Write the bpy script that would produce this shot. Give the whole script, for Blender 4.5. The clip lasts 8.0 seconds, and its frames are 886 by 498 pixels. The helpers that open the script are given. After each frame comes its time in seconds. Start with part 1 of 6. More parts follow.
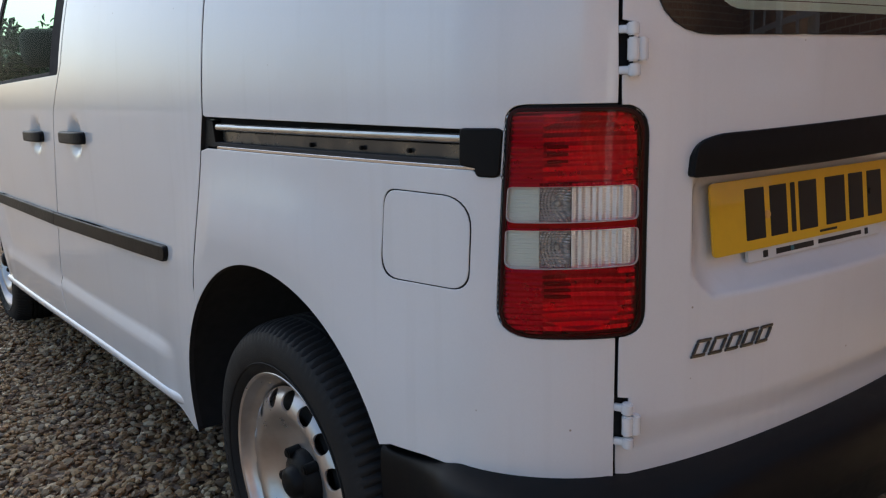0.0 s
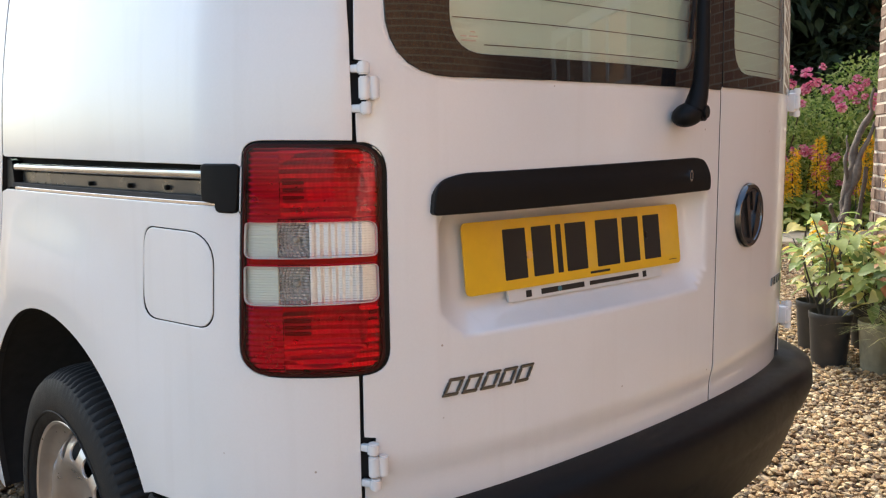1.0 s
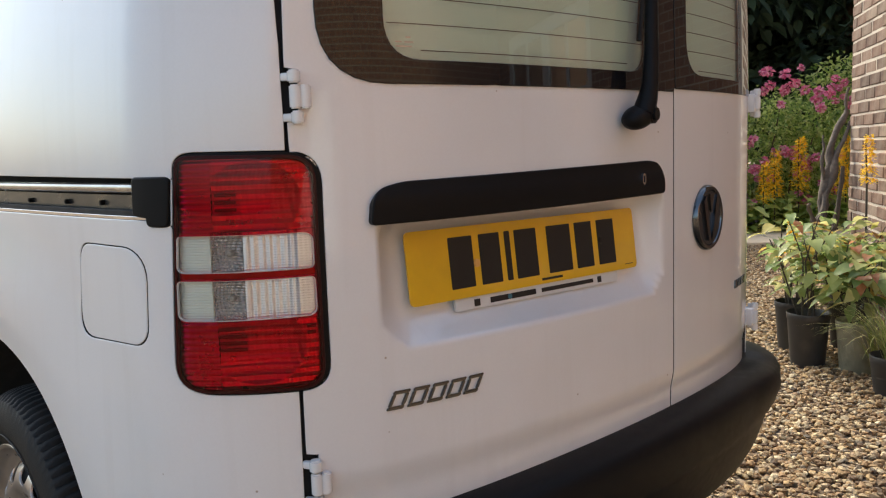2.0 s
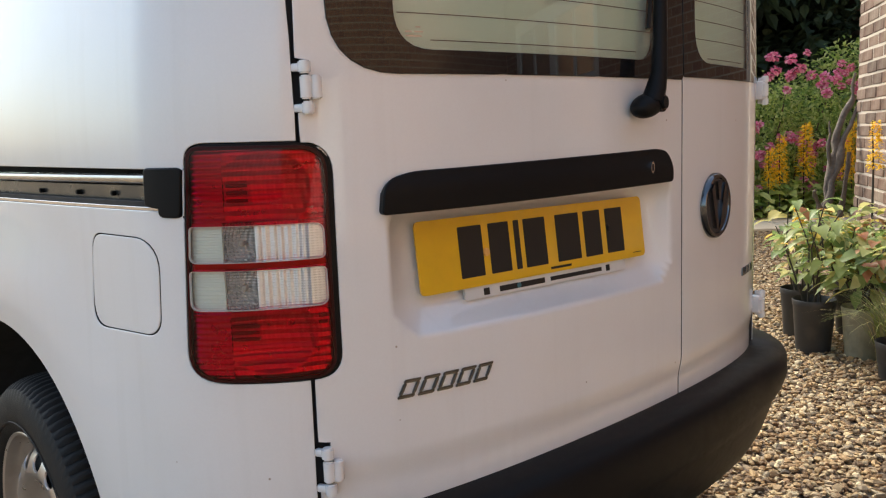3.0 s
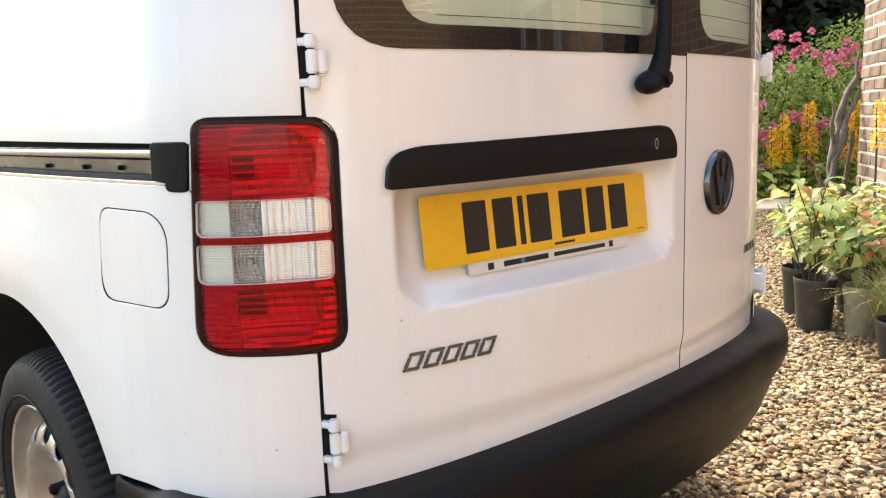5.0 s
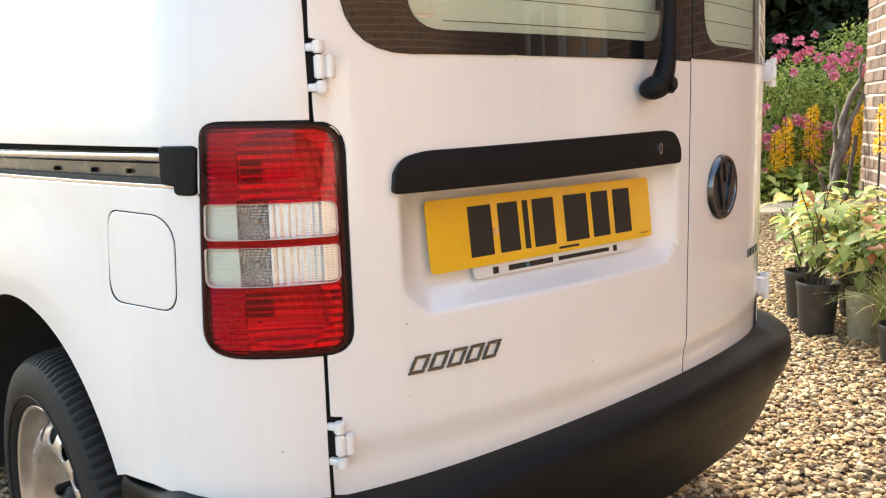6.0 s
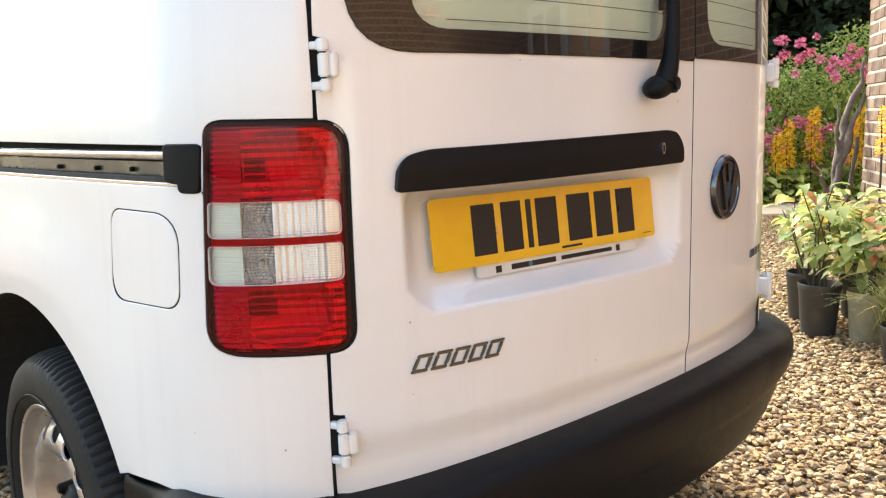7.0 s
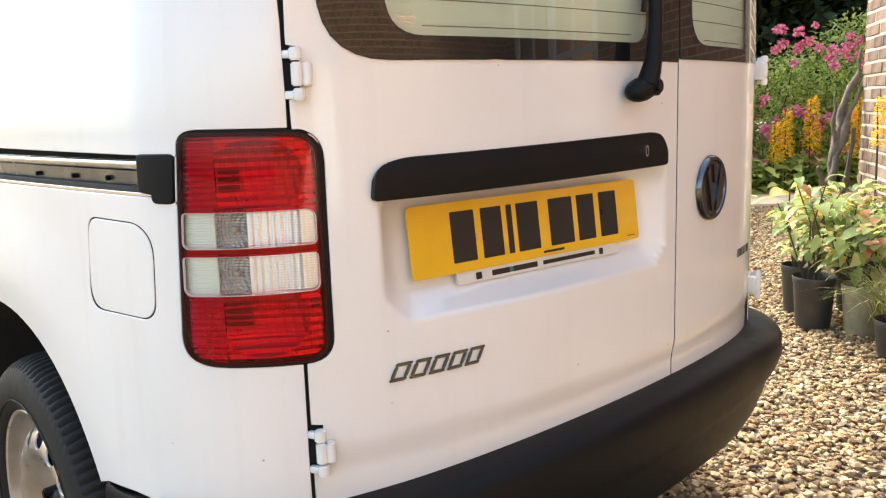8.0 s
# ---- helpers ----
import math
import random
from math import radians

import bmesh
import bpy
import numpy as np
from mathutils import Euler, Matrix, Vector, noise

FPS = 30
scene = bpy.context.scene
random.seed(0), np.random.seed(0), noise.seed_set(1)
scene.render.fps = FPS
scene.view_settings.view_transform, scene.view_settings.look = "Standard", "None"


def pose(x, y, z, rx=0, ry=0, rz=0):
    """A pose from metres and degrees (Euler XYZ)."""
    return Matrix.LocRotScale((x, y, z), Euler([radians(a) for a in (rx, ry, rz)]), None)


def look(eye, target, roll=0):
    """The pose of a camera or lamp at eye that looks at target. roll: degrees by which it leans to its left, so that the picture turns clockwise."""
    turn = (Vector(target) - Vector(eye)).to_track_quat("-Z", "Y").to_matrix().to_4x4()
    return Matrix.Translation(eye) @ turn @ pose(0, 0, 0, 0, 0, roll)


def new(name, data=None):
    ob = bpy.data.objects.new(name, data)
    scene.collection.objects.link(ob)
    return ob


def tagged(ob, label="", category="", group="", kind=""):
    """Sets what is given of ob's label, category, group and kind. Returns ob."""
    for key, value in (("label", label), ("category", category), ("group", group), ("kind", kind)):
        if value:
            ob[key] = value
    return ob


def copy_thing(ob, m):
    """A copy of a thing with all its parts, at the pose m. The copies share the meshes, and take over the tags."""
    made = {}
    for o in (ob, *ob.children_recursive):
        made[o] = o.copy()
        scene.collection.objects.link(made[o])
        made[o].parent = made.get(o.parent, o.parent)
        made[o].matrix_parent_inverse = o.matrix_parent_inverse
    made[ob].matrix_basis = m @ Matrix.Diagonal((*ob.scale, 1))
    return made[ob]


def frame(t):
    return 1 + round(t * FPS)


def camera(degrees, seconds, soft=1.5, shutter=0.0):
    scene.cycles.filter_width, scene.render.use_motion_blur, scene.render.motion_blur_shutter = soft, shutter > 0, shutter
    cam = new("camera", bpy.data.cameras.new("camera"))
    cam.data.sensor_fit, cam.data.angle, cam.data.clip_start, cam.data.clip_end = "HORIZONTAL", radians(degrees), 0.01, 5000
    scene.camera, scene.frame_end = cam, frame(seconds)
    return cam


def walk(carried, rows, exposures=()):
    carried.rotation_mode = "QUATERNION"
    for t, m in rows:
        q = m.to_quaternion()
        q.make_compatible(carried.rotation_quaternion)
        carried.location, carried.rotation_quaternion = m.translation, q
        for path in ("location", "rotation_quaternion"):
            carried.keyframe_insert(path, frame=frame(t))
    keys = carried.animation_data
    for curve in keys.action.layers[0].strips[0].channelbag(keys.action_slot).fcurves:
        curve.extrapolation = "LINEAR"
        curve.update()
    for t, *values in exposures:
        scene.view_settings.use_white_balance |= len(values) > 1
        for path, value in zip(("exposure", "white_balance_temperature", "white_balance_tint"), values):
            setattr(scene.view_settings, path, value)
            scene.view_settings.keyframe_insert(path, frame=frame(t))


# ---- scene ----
cam = camera(58.3, 8.0, soft=1.2)
PATH = [
    (0, (-1.515, -0.627, 1.094), (-0.302, 0.911, 0.692), -1.8),
    (0.5, (-1.45, -0.729, 1.051), (-0.133, 0.743, 0.74), -0.1),
    (1, (-1.307, -0.807, 1.057), (0.039, 0.649, 0.797), -0.8),
    (1.5, (-1.235, -0.844, 1.055), (0.113, 0.613, 0.81), -1.4),
    (1.7, (-1.237, -0.84, 1.054), (0.13, 0.6, 0.816), -1.9),
    (2.8, (-1.245, -0.836, 1.057), (0.108, 0.613, 0.797), -2.3),
    (3, (-1.249, -0.835, 1.059), (0.106, 0.611, 0.786), -2.2),
    (3.5, (-1.253, -0.835, 1.058), (0.101, 0.608, 0.765), -2.2),
    (4, (-1.255, -0.833, 1.055), (0.095, 0.609, 0.746), -2.2),
    (4.5, (-1.257, -0.835, 1.055), (0.091, 0.606, 0.73), -2.2),
    (4.7, (-1.257, -0.837, 1.052), (0.089, 0.606, 0.728), -2.2),
    (5.8, (-1.269, -0.839, 1.06), (0.078, 0.604, 0.737), -1.9),
    (6, (-1.268, -0.84, 1.058), (0.075, 0.608, 0.739), -1.9),
    (6.5, (-1.27, -0.839, 1.058), (0.073, 0.61, 0.747), -1.9),
    (7, (-1.271, -0.838, 1.054), (0.07, 0.611, 0.739), -1.8),
    (7.5, (-1.271, -0.84, 1.042), (0.065, 0.607, 0.695), -2.2),
    (8, (-1.238, -0.853, 1.079), (0.098, 0.595, 0.737), -2.1),
]
EXPOSURES = [(0.0, 0.76, 6000, 5), (0.5, 1.26, 6200, 4), (1.0, 1.66, 6450, 3), (1.5, 1.24, 6600, 3), (3.0, 1.36, 6600, 2), (3.5, 1.59, 6650, 2), (4.0, 1.96, 6800, 1), (4.5, 2.24, 6850, 0), (8.0, 2.24, 6850, 0)]
walk(cam, [(t, look(eye, target, roll)) for t, eye, target, roll in PATH], EXPOSURES)

# ---- light: hazy summer sky, sun ahead of the van beyond the flower bed ----
SUN_EL, SUN_AZ = radians(43), radians(24)      # azimuth clockwise from +y
world = bpy.data.worlds.new("sky")
scene.world = world
world.use_nodes = True
wn = world.node_tree
sky = wn.nodes.new("ShaderNodeTexSky")
sky.sky_type = "NISHITA"
sky.sun_disc = False
sky.sun_elevation, sky.sun_rotation = SUN_EL, SUN_AZ
sky.air_density, sky.dust_density, sky.ozone_density = 1.0, 4.0, 1.0
wn.links.new(sky.outputs[0], wn.nodes["Background"].inputs[0])
wn.nodes["Background"].inputs[1].default_value = 0.15
sun = new("sun", bpy.data.lights.new("sun", "SUN"))
sun.data.energy, sun.data.angle, sun.data.color = 1.5, radians(12), (1.0, 0.93, 0.82)
sun_dir = Vector((math.sin(SUN_AZ) * math.cos(SUN_EL), math.cos(SUN_AZ) * math.cos(SUN_EL), math.sin(SUN_EL)))
sun.matrix_world = look(sun_dir * 30, (0, 0, 0))


# ---- materials ----
def material(name, color, rough=0.5, metal=0.0, coat=0.0, vary=0.06, grain=40.0, bump=0.0, bump_scale=120.0, stain=None, rand=0.0, island=0.0, spec=0.5, trans=0.0):
    """A procedural surface: two scales of variation in colour and roughness, and fine relief."""
    m = bpy.data.materials.new(name)
    m.use_nodes = True
    n, l = m.node_tree.nodes, m.node_tree.links
    b = n["Principled BSDF"]
    tc = n.new("ShaderNodeTexCoord")
    big, small = n.new("ShaderNodeTexNoise"), n.new("ShaderNodeTexNoise")
    big.inputs["Scale"].default_value, small.inputs["Scale"].default_value = 2.3, grain
    big.inputs["Detail"].default_value = small.inputs["Detail"].default_value = 4
    for t in (big, small):
        l.new(tc.outputs["Object"], t.inputs["Vector"])
    add = n.new("ShaderNodeMath")
    l.new(big.outputs[0], add.inputs[0]), l.new(small.outputs[0], add.inputs[1])
    mp = n.new("ShaderNodeMapRange")
    mp.inputs[1].default_value, mp.inputs[2].default_value = 0.6, 1.4
    mp.inputs[3].default_value, mp.inputs[4].default_value = 1 - vary, 1 + vary
    l.new(add.outputs[0], mp.inputs[0])
    val = mp.outputs[0]
    if rand or island:
        info = n.new("ShaderNodeObjectInfo") if rand else n.new("ShaderNodeNewGeometry")
        r = n.new("ShaderNodeMapRange")
        k = rand or island
        r.inputs[3].default_value, r.inputs[4].default_value = 1 - k, 1 + k
        l.new(info.outputs["Random" if rand else "Random Per Island"], r.inputs[0])
        mul = n.new("ShaderNodeMath")
        mul.operation = "MULTIPLY"
        l.new(val, mul.inputs[0]), l.new(r.outputs[0], mul.inputs[1])
        val = mul.outputs[0]
    sc = n.new("ShaderNodeVectorMath")
    sc.operation = "SCALE"
    sc.inputs[0].default_value = color[:3]
    l.new(val, sc.inputs["Scale"])
    col = sc.outputs[0]
    if stain:
        s_col, s_amt, s_scale = stain
        st = n.new("ShaderNodeTexNoise")
        st.inputs["Scale"].default_value, st.inputs["Detail"].default_value = s_scale, 6
        l.new(tc.outputs["Object"], st.inputs["Vector"])
        sm = n.new("ShaderNodeMapRange")
        sm.inputs[1].default_value, sm.inputs[2].default_value, sm.inputs[4].default_value = 0.5, 0.75, s_amt
        l.new(st.outputs[0], sm.inputs[0])
        mx = n.new("ShaderNodeMix")
        mx.data_type = "RGBA"
        l.new(sm.outputs[0], mx.inputs[0]), l.new(col, mx.inputs[6])
        mx.inputs[7].default_value = (*s_col, 1)
        col = mx.outputs[2]
    l.new(col, b.inputs["Base Color"])
    rr = n.new("ShaderNodeMapRange")
    rr.inputs[1].default_value, rr.inputs[2].default_value = 0.6, 1.4
    rr.inputs[3].default_value, rr.inputs[4].default_value = rough * 0.85, min(1, rough * 1.2)
    l.new(add.outputs[0], rr.inputs[0]), l.new(rr.outputs[0], b.inputs["Roughness"])
    b.inputs["Metallic"].default_value, b.inputs["Coat Weight"].default_value = metal, coat
    b.inputs["Coat Roughness"].default_value, b.inputs["Specular IOR Level"].default_value = 0.03, spec
    if bump:
        bt, bp = n.new("ShaderNodeTexNoise"), n.new("ShaderNodeBump")
        bt.inputs["Scale"].default_value = bump_scale
        l.new(tc.outputs["Object"], bt.inputs["Vector"])
        bp.inputs["Strength"].default_value, bp.inputs["Distance"].default_value = bump, 0.004
        l.new(bt.outputs[0], bp.inputs["Height"]), l.new(bp.outputs[0], b.inputs["Normal"])
    if trans:
        out = n["Material Output"]
        tr, mix = n.new("ShaderNodeBsdfTranslucent"), n.new("ShaderNodeMixShader")
        l.new(col, tr.inputs[0]), l.new(b.outputs[0], mix.inputs[1]), l.new(tr.outputs[0], mix.inputs[2])
        mix.inputs[0].default_value = trans
        l.new(mix.outputs[0], out.inputs[0])
    return m


def pane(name, tint, rough=0.0, ior=1.5):
    """Thin glass or clear plastic: tinted see-through with a Fresnel gloss."""
    m = bpy.data.materials.new(name)
    m.use_nodes = True
    n, l = m.node_tree.nodes, m.node_tree.links
    n.remove(n["Principled BSDF"])
    t, g, f, mix = (n.new("ShaderNode" + k) for k in ("BsdfTransparent", "BsdfGlossy", "Fresnel", "MixShader"))
    t.inputs[0].default_value = (*tint, 1)
    g.inputs["Roughness"].default_value = rough
    f.inputs[0].default_value = ior
    l.new(f.outputs[0], mix.inputs[0]), l.new(t.outputs[0], mix.inputs[1]), l.new(g.outputs[0], mix.inputs[2])
    l.new(mix.outputs[0], n["Material Output"].inputs[0])
    return m


PAINT = material("white_paint", (0.79, 0.79, 0.785), 0.32, coat=1.0, vary=0.02, grain=300, stain=((0.60, 0.56, 0.50), 0.22, 3.0))
PAINT.node_tree.nodes["Principled BSDF"].inputs["Coat Roughness"].default_value = 0.045     # dusty lacquer
def add_runs(m):
    """Faint dirt runs down upright paint."""
    n, l = m.node_tree.nodes, m.node_tree.links
    b = n["Principled BSDF"]
    old = b.inputs["Base Color"].links[0].from_socket
    tc, mp, no, mr, mx = (n.new("ShaderNode" + q) for q in ("TexCoord", "Mapping", "TexNoise", "MapRange", "Mix"))
    mp.inputs["Scale"].default_value = (26, 26, 1.1)
    l.new(tc.outputs["Object"], mp.inputs[0]), l.new(mp.outputs[0], no.inputs["Vector"])
    no.inputs["Scale"].default_value, no.inputs["Detail"].default_value = 1.0, 3
    mr.inputs[1].default_value, mr.inputs[2].default_value, mr.inputs[4].default_value = 0.56, 0.78, 0.15
    l.new(no.outputs[0], mr.inputs[0])
    mx.data_type = "RGBA"
    l.new(mr.outputs[0], mx.inputs[0]), l.new(old, mx.inputs[6])
    mx.inputs[7].default_value = (0.58, 0.56, 0.52, 1)
    l.new(mx.outputs[2], b.inputs["Base Color"])


def add_specks(m):
    """A few specks of road dirt."""
    n, l = m.node_tree.nodes, m.node_tree.links
    b = n["Principled BSDF"]
    old = b.inputs["Base Color"].links[0].from_socket
    tc, vo, sep, near, some, both, mx = (n.new("ShaderNode" + q) for q in ("TexCoord", "TexVoronoi", "SeparateColor", "MapRange", "Math", "Math", "Mix"))
    vo.inputs["Scale"].default_value = 24
    l.new(tc.outputs["Object"], vo.inputs["Vector"]), l.new(vo.outputs["Color"], sep.inputs[0])
    near.inputs[1].default_value, near.inputs[2].default_value = 0.055, 0.025
    l.new(vo.outputs["Distance"], near.inputs[0])
    some.operation, some.inputs[1].default_value = "GREATER_THAN", 0.80
    l.new(sep.outputs[0], some.inputs[0])
    both.operation = "MULTIPLY"
    l.new(near.outputs[0], both.inputs[0]), l.new(some.outputs[0], both.inputs[1])
    mx.data_type = "RGBA"
    l.new(both.outputs[0], mx.inputs[0]), l.new(old, mx.inputs[6])
    mx.inputs[7].default_value = (0.36, 0.30, 0.24, 1)
    l.new(mx.outputs[2], b.inputs["Base Color"])


add_runs(PAINT)
add_specks(PAINT)
BLACK_PLASTIC = material("textured_black_plastic", (0.007, 0.007, 0.0073), 0.42, spec=0.15, vary=0.15, grain=60, bump=0.15, bump_scale=900)
RUBBER = material("rubber", (0.012, 0.012, 0.013), 0.7, vary=0.2, bump=0.1, bump_scale=300)
TYRE = material("tyre_rubber", (0.011, 0.011, 0.011), 0.62, spec=0.25, vary=0.3, grain=25, bump=0.2, bump_scale=400, stain=((0.03, 0.028, 0.026), 0.4, 9))
STEEL = material("silver_painted_steel", (0.60, 0.57, 0.54), 0.30, metal=0.80, vary=0.10, stain=((0.36, 0.28, 0.21), 0.5, 8))
ZINC = material("worn_bare_steel", (0.56, 0.55, 0.53), 0.20, metal=0.9, vary=0.22, grain=30, stain=((0.22, 0.19, 0.16), 0.3, 14))
DARK_STEEL = material("dark_channel_steel", (0.11, 0.11, 0.11), 0.26, metal=0.8, vary=0.3, grain=20, stain=((0.35, 0.30, 0.22), 0.6, 10))
DARK_CHROME = material("dark_chrome", (0.15, 0.15, 0.155), 0.14, metal=1.0, vary=0.08)
CHROME = material("chrome", (0.72, 0.72, 0.72), 0.08, metal=1.0, vary=0.05)
FRIT = material("black_glass_border", (0.010, 0.010, 0.011), 0.02, vary=0.05, spec=0.5)
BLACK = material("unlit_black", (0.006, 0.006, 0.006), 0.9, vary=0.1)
PALE_SHEET = material("pale_sheet", (0.82, 0.97, 0.92), 0.7, vary=0.04, grain=8)
GLASS = pane("tinted_glass", (0.965, 1.0, 0.98), ior=2.0)     # both faces of the pane reflect
SIDE_GLASS = pane("side_glass", (0.62, 0.80, 0.75), ior=1.02)
HOUSE_GLASS = pane("double_glazing", (0.94, 0.96, 0.95), ior=1.5)
CLEAR = pane("clear_lens", (0.95, 0.96, 0.95), 0.02, 1.35)
RED = pane("red_lens", (0.74, 0.006, 0.085), 0.015, 1.35)
MIRROR = material("lamp_reflector", (0.80, 0.80, 0.79), 0.28, metal=0.92, vary=0.06, grain=50)
BRIGHT_MIRROR = material("bright_reflector", (0.80, 0.83, 0.88), 0.20, metal=0.65, vary=0.03, grain=60)
SIDE_PLATE = material("pale_ribbed_plate", (0.80, 0.85, 0.76), 0.30, metal=0.10, vary=0.08, grain=30)
BULB_BOWL = material("grey_faceted_bowl", (0.66, 0.65, 0.63), 0.16, metal=0.6, vary=0.25, grain=90)
WHITE_RIM = material("white_moulded_rim", (0.85, 0.85, 0.84), 0.25, vary=0.02)
DARK_RED = material("dark_red_rim", (0.035, 0.003, 0.004), 0.3, vary=0.1, spec=0.2)


def add_ribs(m, period, depth, across=0.0):
    """Fine level ribs moulded into the plastic, crossed by upright ones where asked."""
    n, l = m.node_tree.nodes, m.node_tree.links
    tc, bp = n.new("ShaderNodeTexCoord"), n.new("ShaderNodeBump")
    bp.inputs["Strength"].default_value, bp.inputs["Distance"].default_value = 1.0, depth
    height = None
    for direction, step in (("Z", period), ("X", across)):
        if not step:
            continue
        wv = n.new("ShaderNodeTexWave")
        wv.wave_type, wv.bands_direction, wv.wave_profile = "BANDS", direction, "SIN"
        wv.inputs["Scale"].default_value = 0.314 / step
        l.new(tc.outputs["Object"], wv.inputs[0])
        if height is None:
            height = wv.outputs["Fac"]
        else:
            add = n.new("ShaderNodeMath")
            l.new(height, add.inputs[0]), l.new(wv.outputs["Fac"], add.inputs[1])
            height = add.outputs[0]
    l.new(height, bp.inputs["Height"]), l.new(bp.outputs[0], n["Principled BSDF"].inputs["Normal"])


add_ribs(MIRROR, 0.0042, 0.0002, 0.0048)
add_ribs(BRIGHT_MIRROR, 0.0036, 0.00022, 0.0060)
add_ribs(SIDE_PLATE, 0.0036, 0.0004)
add_ribs(BULB_BOWL, 0.0042, 0.0014, 0.0042)
YELLOW = material("plate_yellow", (0.78, 0.46, 0.012), 0.30, coat=0.5, vary=0.04, grain=60, stain=((0.62, 0.36, 0.02), 0.35, 18))
PLATE_BLACK = material("plate_black", (0.012, 0.012, 0.012), 0.35, vary=0.1)
PLATE_WHITE = material("plate_holder_white", (0.66, 0.66, 0.64), 0.35, vary=0.06)


# ---- mesh helpers ----
from mathutils.geometry import delaunay_2d_cdt


def finish(name, bm, mat, parent=None, label="", smooth=True):
    me = bpy.data.meshes.new(name)
    bm.to_mesh(me)
    bm.free()
    ob = new(name, me)
    me.materials.append(mat)
    if smooth:
        for p in me.polygons:
            p.use_smooth = True
        me.set_sharp_from_angle(angle=radians(40))
    if parent:
        ob.parent = parent
    if label:
        ob["label"] = label
    return ob


def part(name, bm, mat, parent, label="", smooth=True):
    return finish(name, bm, mat, parent, label, smooth)


def raw(name, verts, faces, mat, parent=None, label="", smooth=True):
    """One mesh object straight from arrays."""
    me = bpy.data.meshes.new(name)
    me.from_pydata([tuple(map(float, v)) for v in verts], [], [tuple(map(int, q)) for q in faces])
    me.materials.append(mat)
    if smooth:
        me.polygons.foreach_set("use_smooth", [True] * len(me.polygons))
    ob = new(name, me)
    if parent:
        ob.parent = parent
    if label:
        ob["label"] = label
    return ob


def box(sx, sy, sz, m=None, bevel=0.0, seg=2):
    bm = bmesh.new()
    bmesh.ops.create_cube(bm, size=1, matrix=(m or Matrix()) @ Matrix.Diagonal((sx, sy, sz, 1)))
    if bevel:
        bmesh.ops.bevel(bm, geom=bm.edges[:], offset=bevel, segments=seg, affect="EDGES", profile=0.5)
    return bm


def cyl(r, h, m=None, n=24, r2=None, bevel=0.0):
    bm = bmesh.new()
    bmesh.ops.create_cone(bm, cap_ends=True, segments=n, radius1=r, radius2=r if r2 is None else r2, depth=h, matrix=m or Matrix())
    if bevel:
        es = [e for e in bm.edges if len(e.link_faces) == 2 and any(len(f.verts) > 4 for f in e.link_faces)]
        bmesh.ops.bevel(bm, geom=es, offset=bevel, segments=2, affect="EDGES")
    return bm


def lathe(profile, n=48, axis="Z", m=None):
    """Turn (radius, height) points round an axis."""
    bm = bmesh.new()
    rings = []
    for r, h in profile:
        ring = []
        for i in range(n):
            a = 2 * math.pi * i / n
            v = Vector((r * math.cos(a), r * math.sin(a), h))
            ring.append(bm.verts.new((m @ v) if m else v))
        rings.append(ring)
    for a, b in zip(rings, rings[1:]):
        for i in range(n):
            bm.faces.new((a[i], a[(i + 1) % n], b[(i + 1) % n], b[i]))
    bmesh.ops.recalc_face_normals(bm, faces=bm.faces[:])
    return bm


def tube(points, radii, n=8):
    """A tapering round rod along points."""
    bm = bmesh.new()
    pts = [Vector(p) for p in points]
    if isinstance(radii, (int, float)):
        radii = [radii] * len(pts)
    rings, up = [], Vector((0.3, 0.5, 0.81))
    for i, p in enumerate(pts):
        d = (pts[min(i + 1, len(pts) - 1)] - pts[max(i - 1, 0)]).normalized()
        a = d.cross(up).normalized()
        b = d.cross(a)
        rings.append([bm.verts.new(p + (a * math.cos(2 * math.pi * k / n) + b * math.sin(2 * math.pi * k / n)) * radii[i]) for k in range(n)])
    for a, b in zip(rings, rings[1:]):
        for k in range(n):
            bm.faces.new((a[k], a[(k + 1) % n], b[(k + 1) % n], b[k]))
    bm.faces.new(rings[0]), bm.faces.new(rings[-1])
    bmesh.ops.recalc_face_normals(bm, faces=bm.faces[:])
    return bm


# ---- the van's outer surface ----
CORNER = 0.115


def side_w(y, z):
    """Half width of the body."""
    h = 0.875 - 0.075 * math.exp(-(max(y, -0.2) - 0.2) / 0.7)
    if y > 3.6:
        h -= 0.22 * ((y - 3.6) / 0.9) ** 2
    h -= 0.05 * 0.14 * math.log(1 + math.exp((z - 1.12) / 0.14))
    if z > 1.05:
        h -= 0.20 * (z - 1.05) ** 2
    if z < 0.6:
        h -= 0.12 * (0.6 - z) ** 2
    return h


def rear_y(x, z):
    """The rear face: bowed in plan, raked above the belt."""
    a = min(abs(x), 0.67)
    y = -0.036 + 0.17 * a * a + 0.35 * a ** 6 + 0.517 * max(0, abs(x) - 0.67)
    if z > 1.14:
        y += 0.02 * (z - 1.14) + 0.30 * max(0, z - 1.32) ** 2
    return y


corner_seen = {}


def corner(th, z):
    key = (round(th, 4), round(z, 4))
    if key not in corner_seen:
        a, b = CORNER * (math.cos(th) - 1), CORNER * (math.sin(th) - 1)
        x, y = -0.75, 0.15
        for _ in range(14):
            x = -(side_w(y, z) + a)
            y = rear_y(x, z) - b
        corner_seen[key] = (x, y)
    return corner_seen[key]


ARC = CORNER * math.pi / 2


def side_chart(y, z):
    return Vector((-side_w(y, z), y, z))


def rear_chart(x, z):
    return Vector((x, rear_y(x, z), z))


